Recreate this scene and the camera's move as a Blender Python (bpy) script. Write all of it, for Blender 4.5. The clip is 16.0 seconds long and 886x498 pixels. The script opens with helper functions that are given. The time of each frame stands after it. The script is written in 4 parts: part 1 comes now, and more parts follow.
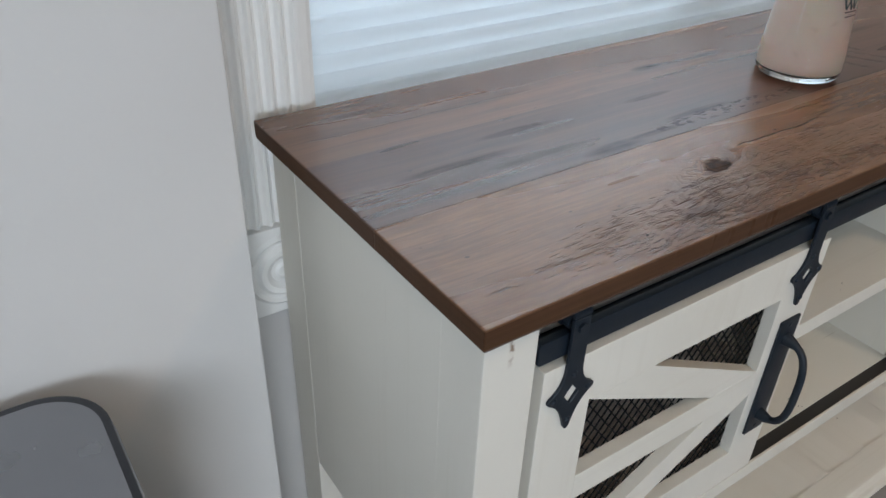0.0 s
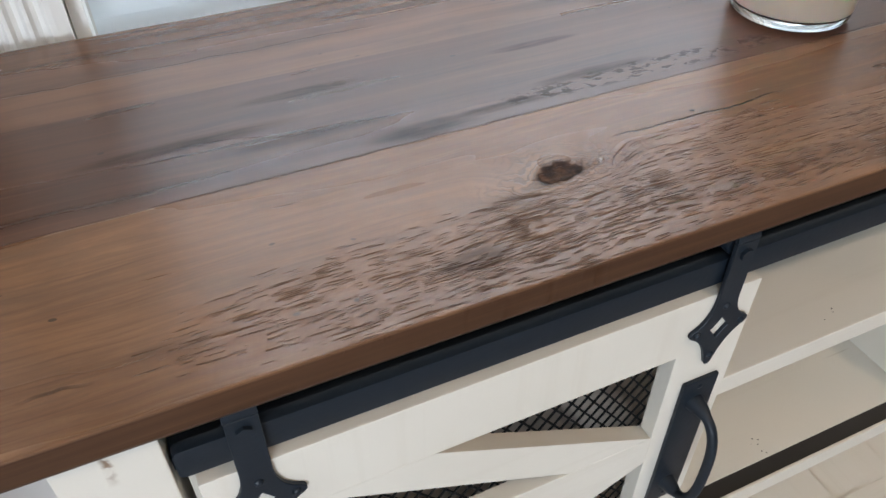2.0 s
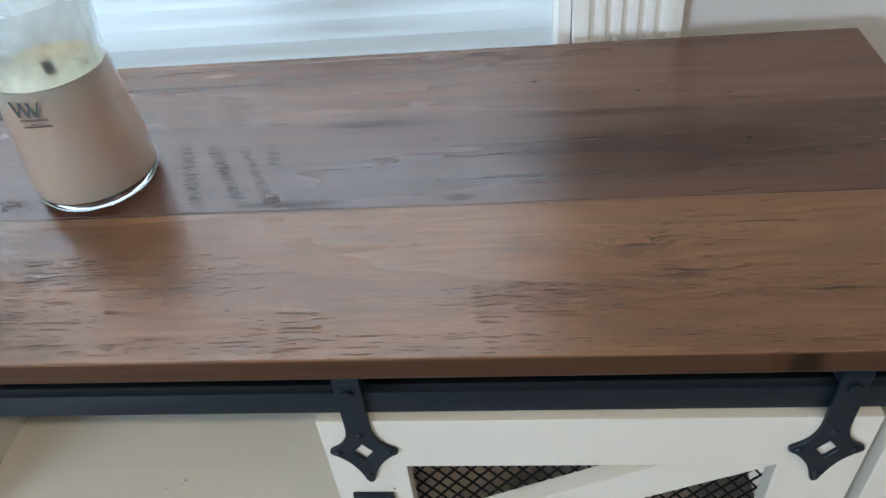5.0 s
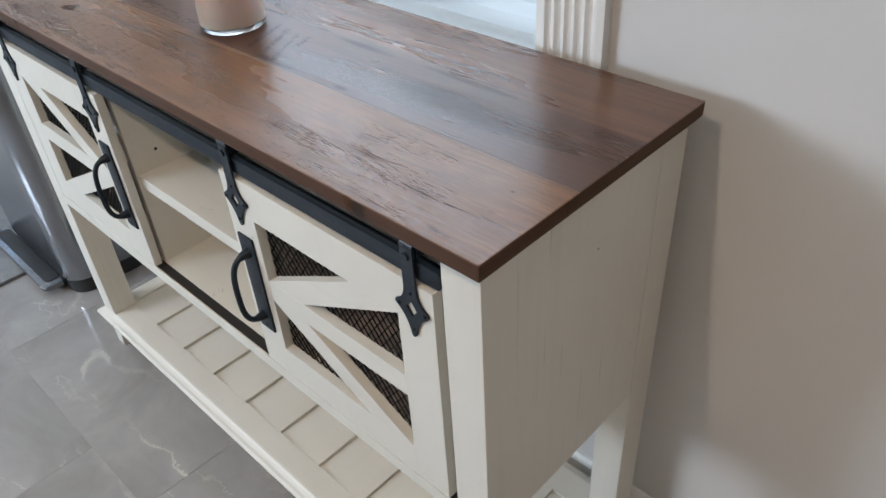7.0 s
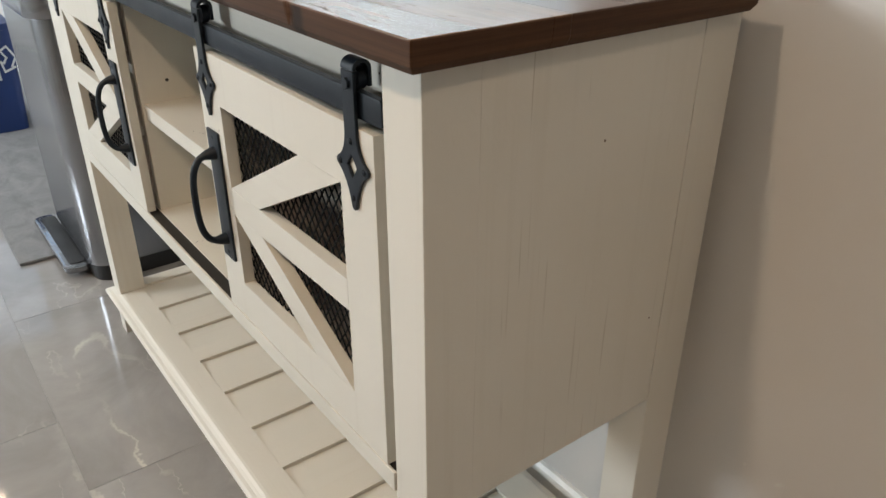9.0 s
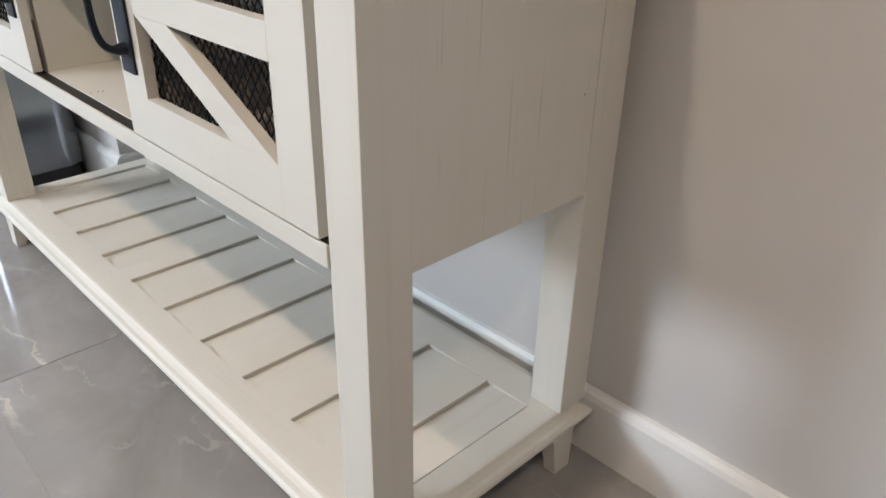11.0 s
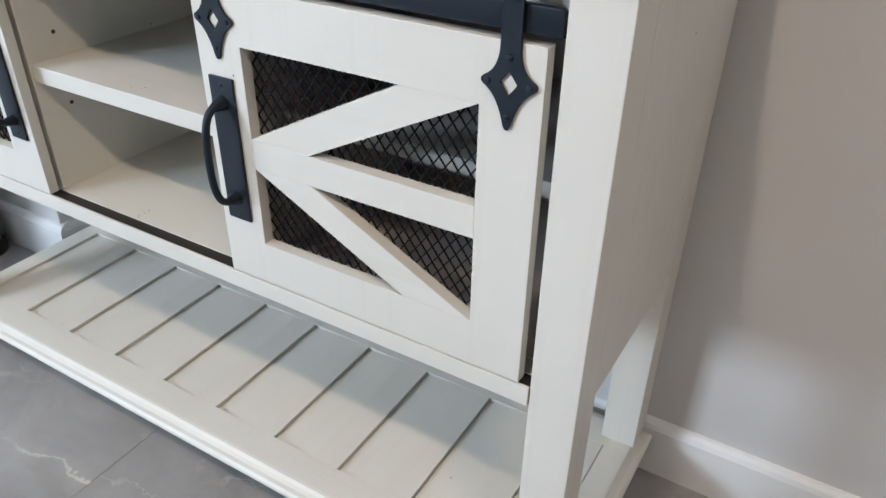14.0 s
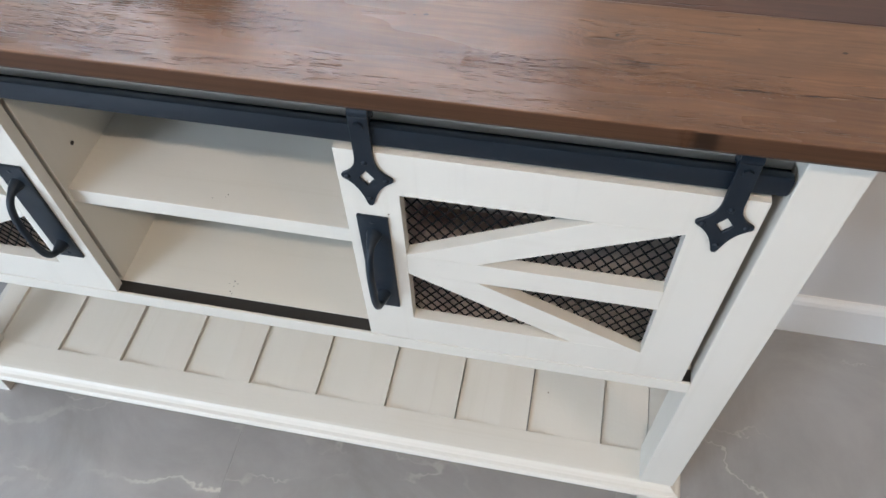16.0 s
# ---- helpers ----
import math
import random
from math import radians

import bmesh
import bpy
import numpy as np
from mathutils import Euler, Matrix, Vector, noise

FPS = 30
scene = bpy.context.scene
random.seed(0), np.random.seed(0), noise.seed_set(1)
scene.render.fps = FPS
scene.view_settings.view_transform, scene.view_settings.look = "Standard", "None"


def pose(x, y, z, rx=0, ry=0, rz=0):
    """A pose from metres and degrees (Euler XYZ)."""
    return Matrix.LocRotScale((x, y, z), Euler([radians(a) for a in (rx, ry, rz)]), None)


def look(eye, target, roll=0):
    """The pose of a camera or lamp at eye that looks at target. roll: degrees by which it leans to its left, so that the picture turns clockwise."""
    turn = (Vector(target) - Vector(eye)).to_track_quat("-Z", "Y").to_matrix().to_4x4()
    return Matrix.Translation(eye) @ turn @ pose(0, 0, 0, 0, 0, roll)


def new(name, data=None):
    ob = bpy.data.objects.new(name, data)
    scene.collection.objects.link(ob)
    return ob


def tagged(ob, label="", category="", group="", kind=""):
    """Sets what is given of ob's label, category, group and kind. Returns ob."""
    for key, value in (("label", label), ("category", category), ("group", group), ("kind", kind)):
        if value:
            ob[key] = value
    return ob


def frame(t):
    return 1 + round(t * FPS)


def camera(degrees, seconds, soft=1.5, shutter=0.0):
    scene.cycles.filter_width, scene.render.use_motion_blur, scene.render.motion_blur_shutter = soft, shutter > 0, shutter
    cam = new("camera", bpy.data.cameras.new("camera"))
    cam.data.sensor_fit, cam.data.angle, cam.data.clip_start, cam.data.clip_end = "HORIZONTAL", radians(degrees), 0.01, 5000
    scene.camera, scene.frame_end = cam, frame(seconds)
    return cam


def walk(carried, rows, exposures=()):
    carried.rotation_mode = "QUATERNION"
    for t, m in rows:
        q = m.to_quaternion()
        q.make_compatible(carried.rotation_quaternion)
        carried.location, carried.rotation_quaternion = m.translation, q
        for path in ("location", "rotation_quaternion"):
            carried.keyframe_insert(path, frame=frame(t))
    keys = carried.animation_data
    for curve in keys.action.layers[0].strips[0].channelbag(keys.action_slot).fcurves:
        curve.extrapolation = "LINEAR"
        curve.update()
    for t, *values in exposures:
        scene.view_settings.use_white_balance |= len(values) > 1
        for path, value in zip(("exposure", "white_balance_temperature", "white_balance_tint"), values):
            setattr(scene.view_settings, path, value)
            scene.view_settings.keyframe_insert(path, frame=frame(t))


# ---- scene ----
cam = camera(60.5, 16.0)
PATH = [
    (0, (-0.246, -0.298, 1.221), (0.717, 1.069, 0.124), 2.1),
    (0.5, (-0.139, -0.238, 1.201), (0.752, 1.078, -0.022), 2.6),
    (1, (-0.026, -0.228, 1.172), (0.775, 1.123, -0.066), 1.8),
    (1.5, (0.044, -0.229, 1.185), (0.736, 1.12, -0.12), 0.6),
    (2, (0.109, -0.234, 1.179), (0.729, 1.123, -0.153), -0.0),
    (2.5, (0.213, -0.232, 1.196), (0.76, 1.132, -0.16), -0.6),
    (3, (0.348, -0.237, 1.206), (0.855, 1.133, -0.16), -0.7),
    (3.5, (0.525, -0.3, 1.215), (0.886, 1.121, -0.146), -3.6),
    (4, (0.665, -0.33, 1.241), (0.895, 1.125, -0.111), -4.8),
    (4.5, (0.792, -0.303, 1.248), (0.831, 1.18, -0.093), -6.3),
    (5, (0.968, -0.294, 1.259), (0.782, 1.184, -0.075), -6.6),
    (5.2, (1.059, -0.32, 1.268), (0.775, 1.148, -0.06), -6.6),
    (7.3, (1.669, -0.372, 1.313), (0.463, 0.681, 0.114), -3.3),
    (7.5, (1.683, -0.372, 1.312), (0.446, 0.671, 0.136), -2.6),
    (8, (1.751, -0.306, 1.283), (0.401, 0.676, 0.182), -2.1),
    (8.5, (1.713, -0.273, 1.17), (0.32, 0.742, 0.155), -0.7),
    (9, (1.702, -0.277, 1.013), (0.284, 0.781, 0.081), 0.0),
    (9.5, (1.725, -0.312, 0.933), (0.305, 0.794, 0.06), 0.1),
    (10, (1.736, -0.322, 0.887), (0.332, 0.82, 0.035), -0.3),
    (10.2, (1.738, -0.323, 0.872), (0.356, 0.821, -0.013), -0.4),
    (12.3, (1.648, -0.411, 0.709), (0.571, 0.963, -0.267), 1.5),
    (12.5, (1.618, -0.441, 0.713), (0.559, 0.961, -0.241), 1.4),
    (13, (1.548, -0.494, 0.719), (0.549, 0.97, -0.208), 1.2),
    (13.5, (1.477, -0.501, 0.767), (0.546, 1.0, -0.17), 1.0),
    (14, (1.435, -0.516, 0.996), (0.583, 0.937, -0.082), 1.0),
    (14.5, (1.422, -0.542, 1.221), (0.675, 0.829, -0.03), 0.5),
    (15, (1.306, -0.457, 1.27), (0.67, 0.811, -0.14), -1.2),
    (15.5, (1.17, -0.425, 1.273), (0.726, 0.773, -0.265), -1.6),
    (16, (1.031, -0.43, 1.321), (0.758, 0.705, -0.304), -2.9),
]
EXPOSURES = [
    (0.0, -1.30, 6900, 18), (1.5, -0.97, 7100, 20), (3.5, -0.78, 6600, 16), (5.0, -0.86, 6350, 12), (7.5, -0.74, 6600, 17), (8.5, -0.71, 6950, 17),
    (9.5, -0.60, 7900, 18), (10.2, -0.42, 7350, 19), (12.5, -0.44, 6500, 19), (13.5, -0.45, 6500, 18), (14.5, -0.46, 6000, 16), (15.5, -0.46, 6050, 16), (16.0, -0.48, 6300, 17)]
walk(cam, [(t, look(eye, target, roll)) for t, eye, target, roll in PATH], EXPOSURES)

# ---------------------------------------------------------------- light
world = bpy.data.worlds.new("sky")
scene.world = world
world.use_nodes = True
_nt = world.node_tree
_sky = _nt.nodes.new("ShaderNodeTexSky")
_sky.sky_type, _sky.sun_disc = "NISHITA", False
_sky.sun_elevation, _sky.sun_rotation = radians(40), radians(200)
_nt.links.new(_sky.outputs[0], _nt.nodes["Background"].inputs[0])
_nt.nodes["Background"].inputs[1].default_value = 0.1


def area(name, eye, target, w, h, power, color):
    lamp = bpy.data.lights.new(name, "AREA")
    lamp.shape, lamp.size, lamp.size_y = "RECTANGLE", w, h
    lamp.energy, lamp.color = power, color
    ob = new(name, lamp)
    ob.matrix_world = look(eye, target)
    return ob


CEIL = 2.45
WALL = 0.43          # inner face of the wall behind the sideboard
area("daylight_front_window", (-1.65, -3.36, 1.66), (-1.65, 0, 1.66), 1.5, 0.76, 222, (0.68, 0.86, 1.0))
area("daylight_glass_door", (-4.06, -0.07, 1.20), (0, -0.07, 1.20), 0.64, 2.2, 10, (0.52, 0.76, 1.0))
area("daylight_blind_window", (0.55, 0.62, 1.58), (0.55, 0, 1.58), 0.94, 1.0, 70, (0.80, 0.92, 1.0))
# the cans at x -0.7 and 2.5 are unseen, added as fill light
CANS = [(-2.55, -0.41, 0.020), (-2.36, -0.41, 0.020), (-0.7, -1.05, 0.052), (1.1, -1.05, 0.052), (2.5, -1.05, 0.052)]
for (cx, cy, cr), POWER in zip(CANS, (2.2, 2.2, 28, 84, 78)):
    lamp = bpy.data.lights.new("downlight_lamp", "SPOT")
    lamp.energy, lamp.color, lamp.spot_size, lamp.spot_blend, lamp.shadow_soft_size = POWER, (1.0, 0.83, 0.63), radians(130), 0.6, cr
    new("downlight_lamp", lamp).matrix_world = pose(cx, cy, CEIL - 0.02)


# ---------------------------------------------------------------- materials
class Mat:
    """A small builder for node materials."""

    def __init__(self, name):
        self.m = bpy.data.materials.new(name)
        self.m.use_nodes = True
        self.t = self.m.node_tree
        self.b = self.t.nodes["Principled BSDF"]
        self.coord = self.t.nodes.new("ShaderNodeTexCoord").outputs["Object"]

    def put(self, socket, value):
        if isinstance(value, (int, float)):
            socket.default_value = value
        elif isinstance(value, tuple):
            socket.default_value = value if len(value) == len(socket.default_value) else (*value, 1.0)
        else:
            self.t.links.new(value, socket)

    def math(self, op, a, b=0.0, c=0.0, clamp=False):
        n = self.t.nodes.new("ShaderNodeMath")
        n.operation, n.use_clamp = op, clamp
        for k, v in enumerate((a, b, c)):
            self.put(n.inputs[k], v)
        return n.outputs[0]

    def scaled(self, x=1.0, y=1.0, z=1.0, vec=None, shift=(0.0, 0.0, 0.0), turn=(0.0, 0.0, 0.0)):
        n = self.t.nodes.new("ShaderNodeMapping")
        self.put(n.inputs["Vector"], vec or self.coord)
        n.inputs["Scale"].default_value, n.inputs["Location"].default_value, n.inputs["Rotation"].default_value = (x, y, z), shift, turn
        return n.outputs[0]

    def vec(self, op, a, b):
        n = self.t.nodes.new("ShaderNodeVectorMath")
        n.operation = op
        self.put(n.inputs[0], a)
        self.put(n.inputs[1], b)
        return n.outputs[0]

    def noise(self, scale, vec=None, detail=4.0, rough=0.55, distortion=0.0, colour=False):
        n = self.t.nodes.new("ShaderNodeTexNoise")
        self.put(n.inputs["Vector"], vec or self.coord)
        n.inputs["Scale"].default_value, n.inputs["Detail"].default_value = scale, detail
        n.inputs["Roughness"].default_value, n.inputs["Distortion"].default_value = rough, distortion
        return n.outputs["Color" if colour else "Fac"]

    def cells(self, scale, vec=None, feature="F1"):
        n = self.t.nodes.new("ShaderNodeTexVoronoi")
        n.feature = feature
        self.put(n.inputs["Vector"], vec or self.coord)
        n.inputs["Scale"].default_value = scale
        return n.outputs["Distance"]

    def marks(self, vec, density, size=0.34, soft=0.16):
        """Scattered spots, one to a cell, kept where the cell's own random number is under the density."""
        n = self.t.nodes.new("ShaderNodeTexVoronoi")
        n.voronoi_dimensions = "2D"
        self.put(n.inputs["Vector"], vec)
        n.inputs["Scale"].default_value = 1.0
        pick = self.xyz(n.outputs["Color"])
        spot = self.ramp(self.math("ADD", n.outputs["Distance"], self.math("MULTIPLY", pick[1], 0.14)), size, size + soft, 1.0, 0.0, True)
        return self.math("MULTIPLY", spot, self.math("LESS_THAN", pick[0], density))

    def ramp(self, fac, lo, hi, a=0.0, b=1.0, smooth=False):
        n = self.t.nodes.new("ShaderNodeMapRange")
        n.interpolation_type = "SMOOTHSTEP" if smooth else "LINEAR"
        self.put(n.inputs["Value"], fac)
        for k, v in zip(("From Min", "From Max", "To Min", "To Max"), (lo, hi, a, b)):
            n.inputs[k].default_value = v
        return n.outputs[0]

    def mix(self, fac, a, b, mode="MIX"):
        n = self.t.nodes.new("ShaderNodeMix")
        n.data_type, n.blend_type = "RGBA", mode
        self.put(n.inputs[0], fac)
        self.put(n.inputs[6], a)
        self.put(n.inputs[7], b)
        return n.outputs[2]

    def xyz(self, vec=None):
        n = self.t.nodes.new("ShaderNodeSeparateXYZ")
        self.put(n.inputs[0], vec or self.coord)
        return n.outputs[0], n.outputs[1], n.outputs[2]

    def random(self):
        return self.t.nodes.new("ShaderNodeObjectInfo").outputs["Random"]

    def bump(self, height, strength, dist=0.001, normal=None):
        n = self.t.nodes.new("ShaderNodeBump")
        n.inputs["Strength"].default_value, n.inputs["Distance"].default_value = strength, dist
        self.put(n.inputs["Height"], height)
        if normal:
            self.put(n.inputs["Normal"], normal)
        return n.outputs[0]

    def done(self, color, rough=0.5, metal=0.0, normal=None, **more):
        self.put(self.b.inputs["Base Color"], color)
        self.put(self.b.inputs["Roughness"], rough)
        self.put(self.b.inputs["Metallic"], metal)
        if normal:
            self.put(self.b.inputs["Normal"], normal)
        for k, v in more.items():
            self.put(self.b.inputs[k.replace("_", " ").title().replace("Ior", "IOR")], v)
        return self.m


def cream_paint(name, axis, worn=False):
    """Cream painted wood, brushed along an axis, with dark nicks and short scratches that show the wood."""
    m = Mat(name)
    along = [60.0, 60.0, 60.0]
    along["xyz".index(axis)] = 1.6
    streak = m.noise(1.0, m.scaled(*along), 5, 0.6)
    broad = m.noise(3.0, None, 3)
    c = m.mix(m.ramp(broad, 0.3, 0.7), (0.675, 0.640, 0.562), (0.715, 0.684, 0.612))
    c = m.mix(m.ramp(streak, 0.55, 0.85, 0.0, 0.38), c, (0.56, 0.512, 0.42))
    # fine scratches in patches
    long = [230.0, 230.0, 230.0] if worn else [150.0, 150.0, 150.0]
    long["xyz".index(axis)] = 4.5
    scr = m.ramp(m.noise(1.0, m.scaled(*long), 2, 0.5), 0.655 if worn else 0.70, 0.70 if worn else 0.735)
    patch = m.ramp(m.noise(5.0, m.scaled(1, 1, 1, shift=(3.1, 1.7, 0.4)), 3), 0.44 if worn else 0.56, 0.60 if worn else 0.70)
    c = m.mix(m.math("MULTIPLY", m.math("MULTIPLY", scr, patch), 0.60 if worn else 0.5), c, (0.40, 0.34, 0.26))
    # small nicks
    nick = m.ramp(m.cells(21.0, m.scaled(1, 1, 1, vec=m.vec("ADD", m.coord, m.scaled(0.05, 0.05, 0.05, vec=m.noise(9.0, None, 2, colour=True))))), 0.022, 0.035, 1.0, 0.0)
    few = m.ramp(m.noise(11.0, m.scaled(1, 1, 1, shift=(7.0, 2.0, 5.0)), 1), 0.40 if worn else 0.53, 0.45 if worn else 0.57)
    c = m.mix(m.math("MULTIPLY", nick, few), c, (0.16, 0.11, 0.07))
    if axis == "z":
        # a brown run of stain high on one leg
        sx, sy, sz = m.xyz(m.scaled(1, 1, 1, shift=(0.6025, 0.0, -0.858)))
        run = m.math("MULTIPLY", m.ramp(m.math("ABSOLUTE", m.math("ADD", sx, m.math("MULTIPLY", m.math("SUBTRACT", m.noise(90.0, None, 2), 0.5), 0.006))), 0.0005, 0.0030, 1.0, 0.0), m.ramp(m.math("ABSOLUTE", sz), 0.008, 0.024, 1.0, 0.0))
        c = m.mix(m.math("MULTIPLY", run, m.ramp(m.noise(150.0, None, 3), 0.42, 0.58, 0.1, 0.9)), c, (0.20, 0.11, 0.055))
    h = m.math("ADD", m.math("MULTIPLY", streak, 0.7), m.noise(130.0, None, 3))
    rough = m.ramp(broad, 0.2, 0.8, 0.40, 0.52)
    return m.done(c, rough, 0.0, m.bump(h, 0.16, 0.0012))


PAINT_X, PAINT_Y, PAINT_Z = cream_paint("cream_paint_x", "x"), cream_paint("cream_paint_y", "y"), cream_paint("cream_paint_z", "z")
PAINT_SIDE = cream_paint("scratched_cream_paint", "z", True)


def wood_top():
    """Three wide dark walnut boards, embossed along x, with knots, a split and rough-sawn patches."""
    m = Mat("walnut_boards")
    m.coord = m.vec("ADD", m.coord, (0.6475, 0.2, 0.0))
    x, y, z = m.xyz()

    def gap(v, c):
        return m.math("ABSOLUTE", m.math("SUBTRACT", v, c))

    def blot(cx, cy, rx, ry, edge=0.45):
        """A soft oval mask."""
        dx = m.math("MULTIPLY", m.math("SUBTRACT", x, cx), 1 / rx)
        dy = m.math("MULTIPLY", m.math("SUBTRACT", y, cy), 1 / ry)
        d = m.math("ADD", m.math("MULTIPLY", dx, dx), m.math("MULTIPLY", dy, dy))
        return m.ramp(d, edge * edge, 1.0, 1.0, 0.0, True)

    def most(masks):
        out = masks[0]
        for k in masks[1:]:
            out = m.math("MAXIMUM", out, k)
        return out

    wob = m.noise(5.0, m.scaled(1.0, 3.0, 1.0), 3, colour=True)
    wx, wy, _ = m.xyz(wob)
    gy = m.math("ADD", y, m.math("MULTIPLY", m.math("SUBTRACT", wy, 0.5), 0.020))
    gx = m.math("ADD", x, m.math("MULTIPLY", m.math("SUBTRACT", wx, 0.5), 0.05))
    # knots push the grain aside
    knots = [(0.324, 0.082, 0.038, 1.0, 1.0), (0.352, 0.079, 0.030, 0.9, 0.12), (1.052, 0.093, 0.026, 0.6, 0.35), (1.078, 0.074, 0.034, 0.12, 0.0), (0.245, 0.239, 0.014, 0.5, 0.3), (0.905, 0.236, 0.014, 0.4, 0.35)]
    fine_wob = m.noise(38.0, None, 3)
    broken = m.ramp(m.noise(30.0, m.scaled(1, 1.6, 1, shift=(4.0, 1.0, 0.0)), 3), 0.36, 0.50)
    bend, core, ringd = None, None, None
    for kx, ky, r, swirl, heart in knots:
        dx = m.math("MULTIPLY", m.math("SUBTRACT", gx, kx), 0.60)
        dy = m.math("SUBTRACT", gy, ky)
        d = m.math("SQRT", m.math("ADD", m.math("MULTIPLY", dx, dx), m.math("MULTIPLY", dy, dy)))
        k = m.ramp(d, 0.0, r, 1.0, 0.0, True)
        dd = m.math("ADD", d, m.math("MULTIPLY", m.math("SUBTRACT", fine_wob, 0.5), r * 1.1))
        q = m.ramp(dd, r * 0.18, r * 0.30, heart, 0.0)
        rd = m.math("MULTIPLY", m.ramp(d, r * 0.2, r * 1.1, 1.0, 0.0, True), m.ramp(m.math("SINE", m.math("MULTIPLY", dd, 2 * math.pi / (r * 0.13))), 0.1, 0.9, 0.0, swirl))
        k = m.math("MULTIPLY", k, max(heart, 0.2))
        bend = k if bend is None else m.math("ADD", bend, k)
        core = q if core is None else m.math("MAXIMUM", core, q)
        ringd = rd if ringd is None else m.math("MAXIMUM", ringd, rd)
    # boards
    board = m.math("ADD", m.math("GREATER_THAN", y, 0.147), m.math("GREATER_THAN", y, 0.268))
    seam = m.ramp(gap(y, 0.147), 0.0004, 0.0011, 1.0, 0.0)
    seam2 = m.ramp(gap(y, 0.268), 0.0004, 0.0012, 1.0, 0.0)
    shift = m.t.nodes.new("ShaderNodeCombineXYZ")
    m.put(shift.inputs[0], m.math("MULTIPLY", board, 3.7))
    m.put(shift.inputs[1], m.math("ADD", m.math("MULTIPLY", board, 1.3), m.math("MULTIPLY", bend, 0.030)))
    base = m.t.nodes.new("ShaderNodeCombineXYZ")
    m.put(base.inputs[0], gx)
    m.put(base.inputs[1], gy)
    p = m.vec("ADD", base.outputs[0], shift.outputs[0])
    rings = m.noise(1.0, m.scaled(2.6, 60.0, 2.0, vec=p), 5, 0.62)
    broad = m.noise(1.0, m.scaled(1.8, 14.0, 2.0, vec=p), 3, 0.5)
    hair = m.noise(1.0, m.scaled(9.0, 420.0, 9.0, vec=p), 2, 0.5)
    ragged = m.vec("ADD", p, m.scaled(0.006, 0.0016, 0.0, vec=m.noise(1.0, m.scaled(60.0, 240.0, 1.0), 3, 0.7, colour=True)))
    # colour of each board
    front = m.math("LESS_THAN", y, 0.147)
    back = m.math("GREATER_THAN", y, 0.268)
    light = m.mix(front, m.mix(back, (0.084, 0.036, 0.020), (0.150, 0.072, 0.039)), (0.214, 0.100, 0.048))
    dark = m.mix(front, m.mix(back, (0.040, 0.018, 0.012), (0.066, 0.031, 0.019)), (0.098, 0.046, 0.023))
    c = m.mix(m.mix(front, m.ramp(rings, 0.24, 0.76, 0.0, 1.0, True), m.ramp(rings, 0.16, 0.84, 0.15, 0.95, True)), dark, light)
    c = m.mix(m.ramp(broad, 0.45, 0.72, 0.0, 0.55), c, m.mix(front, m.mix(back, (0.108, 0.049, 0.028), (0.180, 0.088, 0.048)), (0.238, 0.122, 0.064)))
    c = m.mix(m.ramp(broad, 0.46, 0.28, 0.0, 0.50), c, (0.068, 0.031, 0.019))
    c = m.mix(m.math("MULTIPLY", m.ramp(hair, 0.50, 0.76, 0.0, 0.42), m.math("MULTIPLY_ADD", front, 0.75, 0.25)), c, (0.040, 0.019, 0.012))
    streak = m.noise(1.0, m.scaled(5.0, 210.0, 2.0, vec=p, shift=(1.0, 6.0, 0.0)), 4, 0.6)
    c = m.mix(m.ramp(streak, 0.53, 0.70, 0.0, 0.55), c, m.mix(front, (0.046, 0.022, 0.015), (0.105, 0.054, 0.030)))
    c = m.mix(m.ramp(streak, 0.46, 0.30, 0.0, 0.40), c, m.mix(front, (0.130, 0.056, 0.031), (0.260, 0.136, 0.069)))
    # the front board is mottled and short-grained
    fleck = m.noise(1.0, m.scaled(26.0, 190.0, 2.0, vec=ragged, shift=(2.0, 3.0, 0.0)), 5, 0.7)
    mottle = m.noise(1.0, m.scaled(10.0, 34.0, 2.0, vec=p, shift=(9.0, 4.0, 0.0)), 5, 0.7)
    c = m.mix(m.math("MULTIPLY", front, m.ramp(fleck, 0.50, 0.74, 0.0, 0.36)), c, (0.082, 0.042, 0.024))
    c = m.mix(m.math("MULTIPLY", front, m.ramp(fleck, 0.48, 0.30, 0.0, 0.30)), c, (0.275, 0.140, 0.066))
    c = m.mix(m.math("MULTIPLY", front, m.ramp(mottle, 0.50, 0.68, 0.0, 0.55)), c, (0.098, 0.054, 0.034))
    # smoky clouds that run with the grain
    smoke = m.ramp(m.noise(1.0, m.scaled(7.0, 30.0, 1.0, vec=p, shift=(6.0, 2.0, 0.0)), 4, 0.6), 0.52, 0.72, 0.0, 0.55)
    c = m.mix(smoke, c, m.mix(front, (0.050, 0.026, 0.018), (0.110, 0.058, 0.034)))
    # rough-sawn patches: short dark cuts, thick in the middle of a patch and sparse round it
    heavy = most([blot(0.275, 0.033, 0.215, 0.044, 0.30), m.math("MULTIPLY", blot(0.43, 0.030, 0.18, 0.034, 0.2), 0.75)])
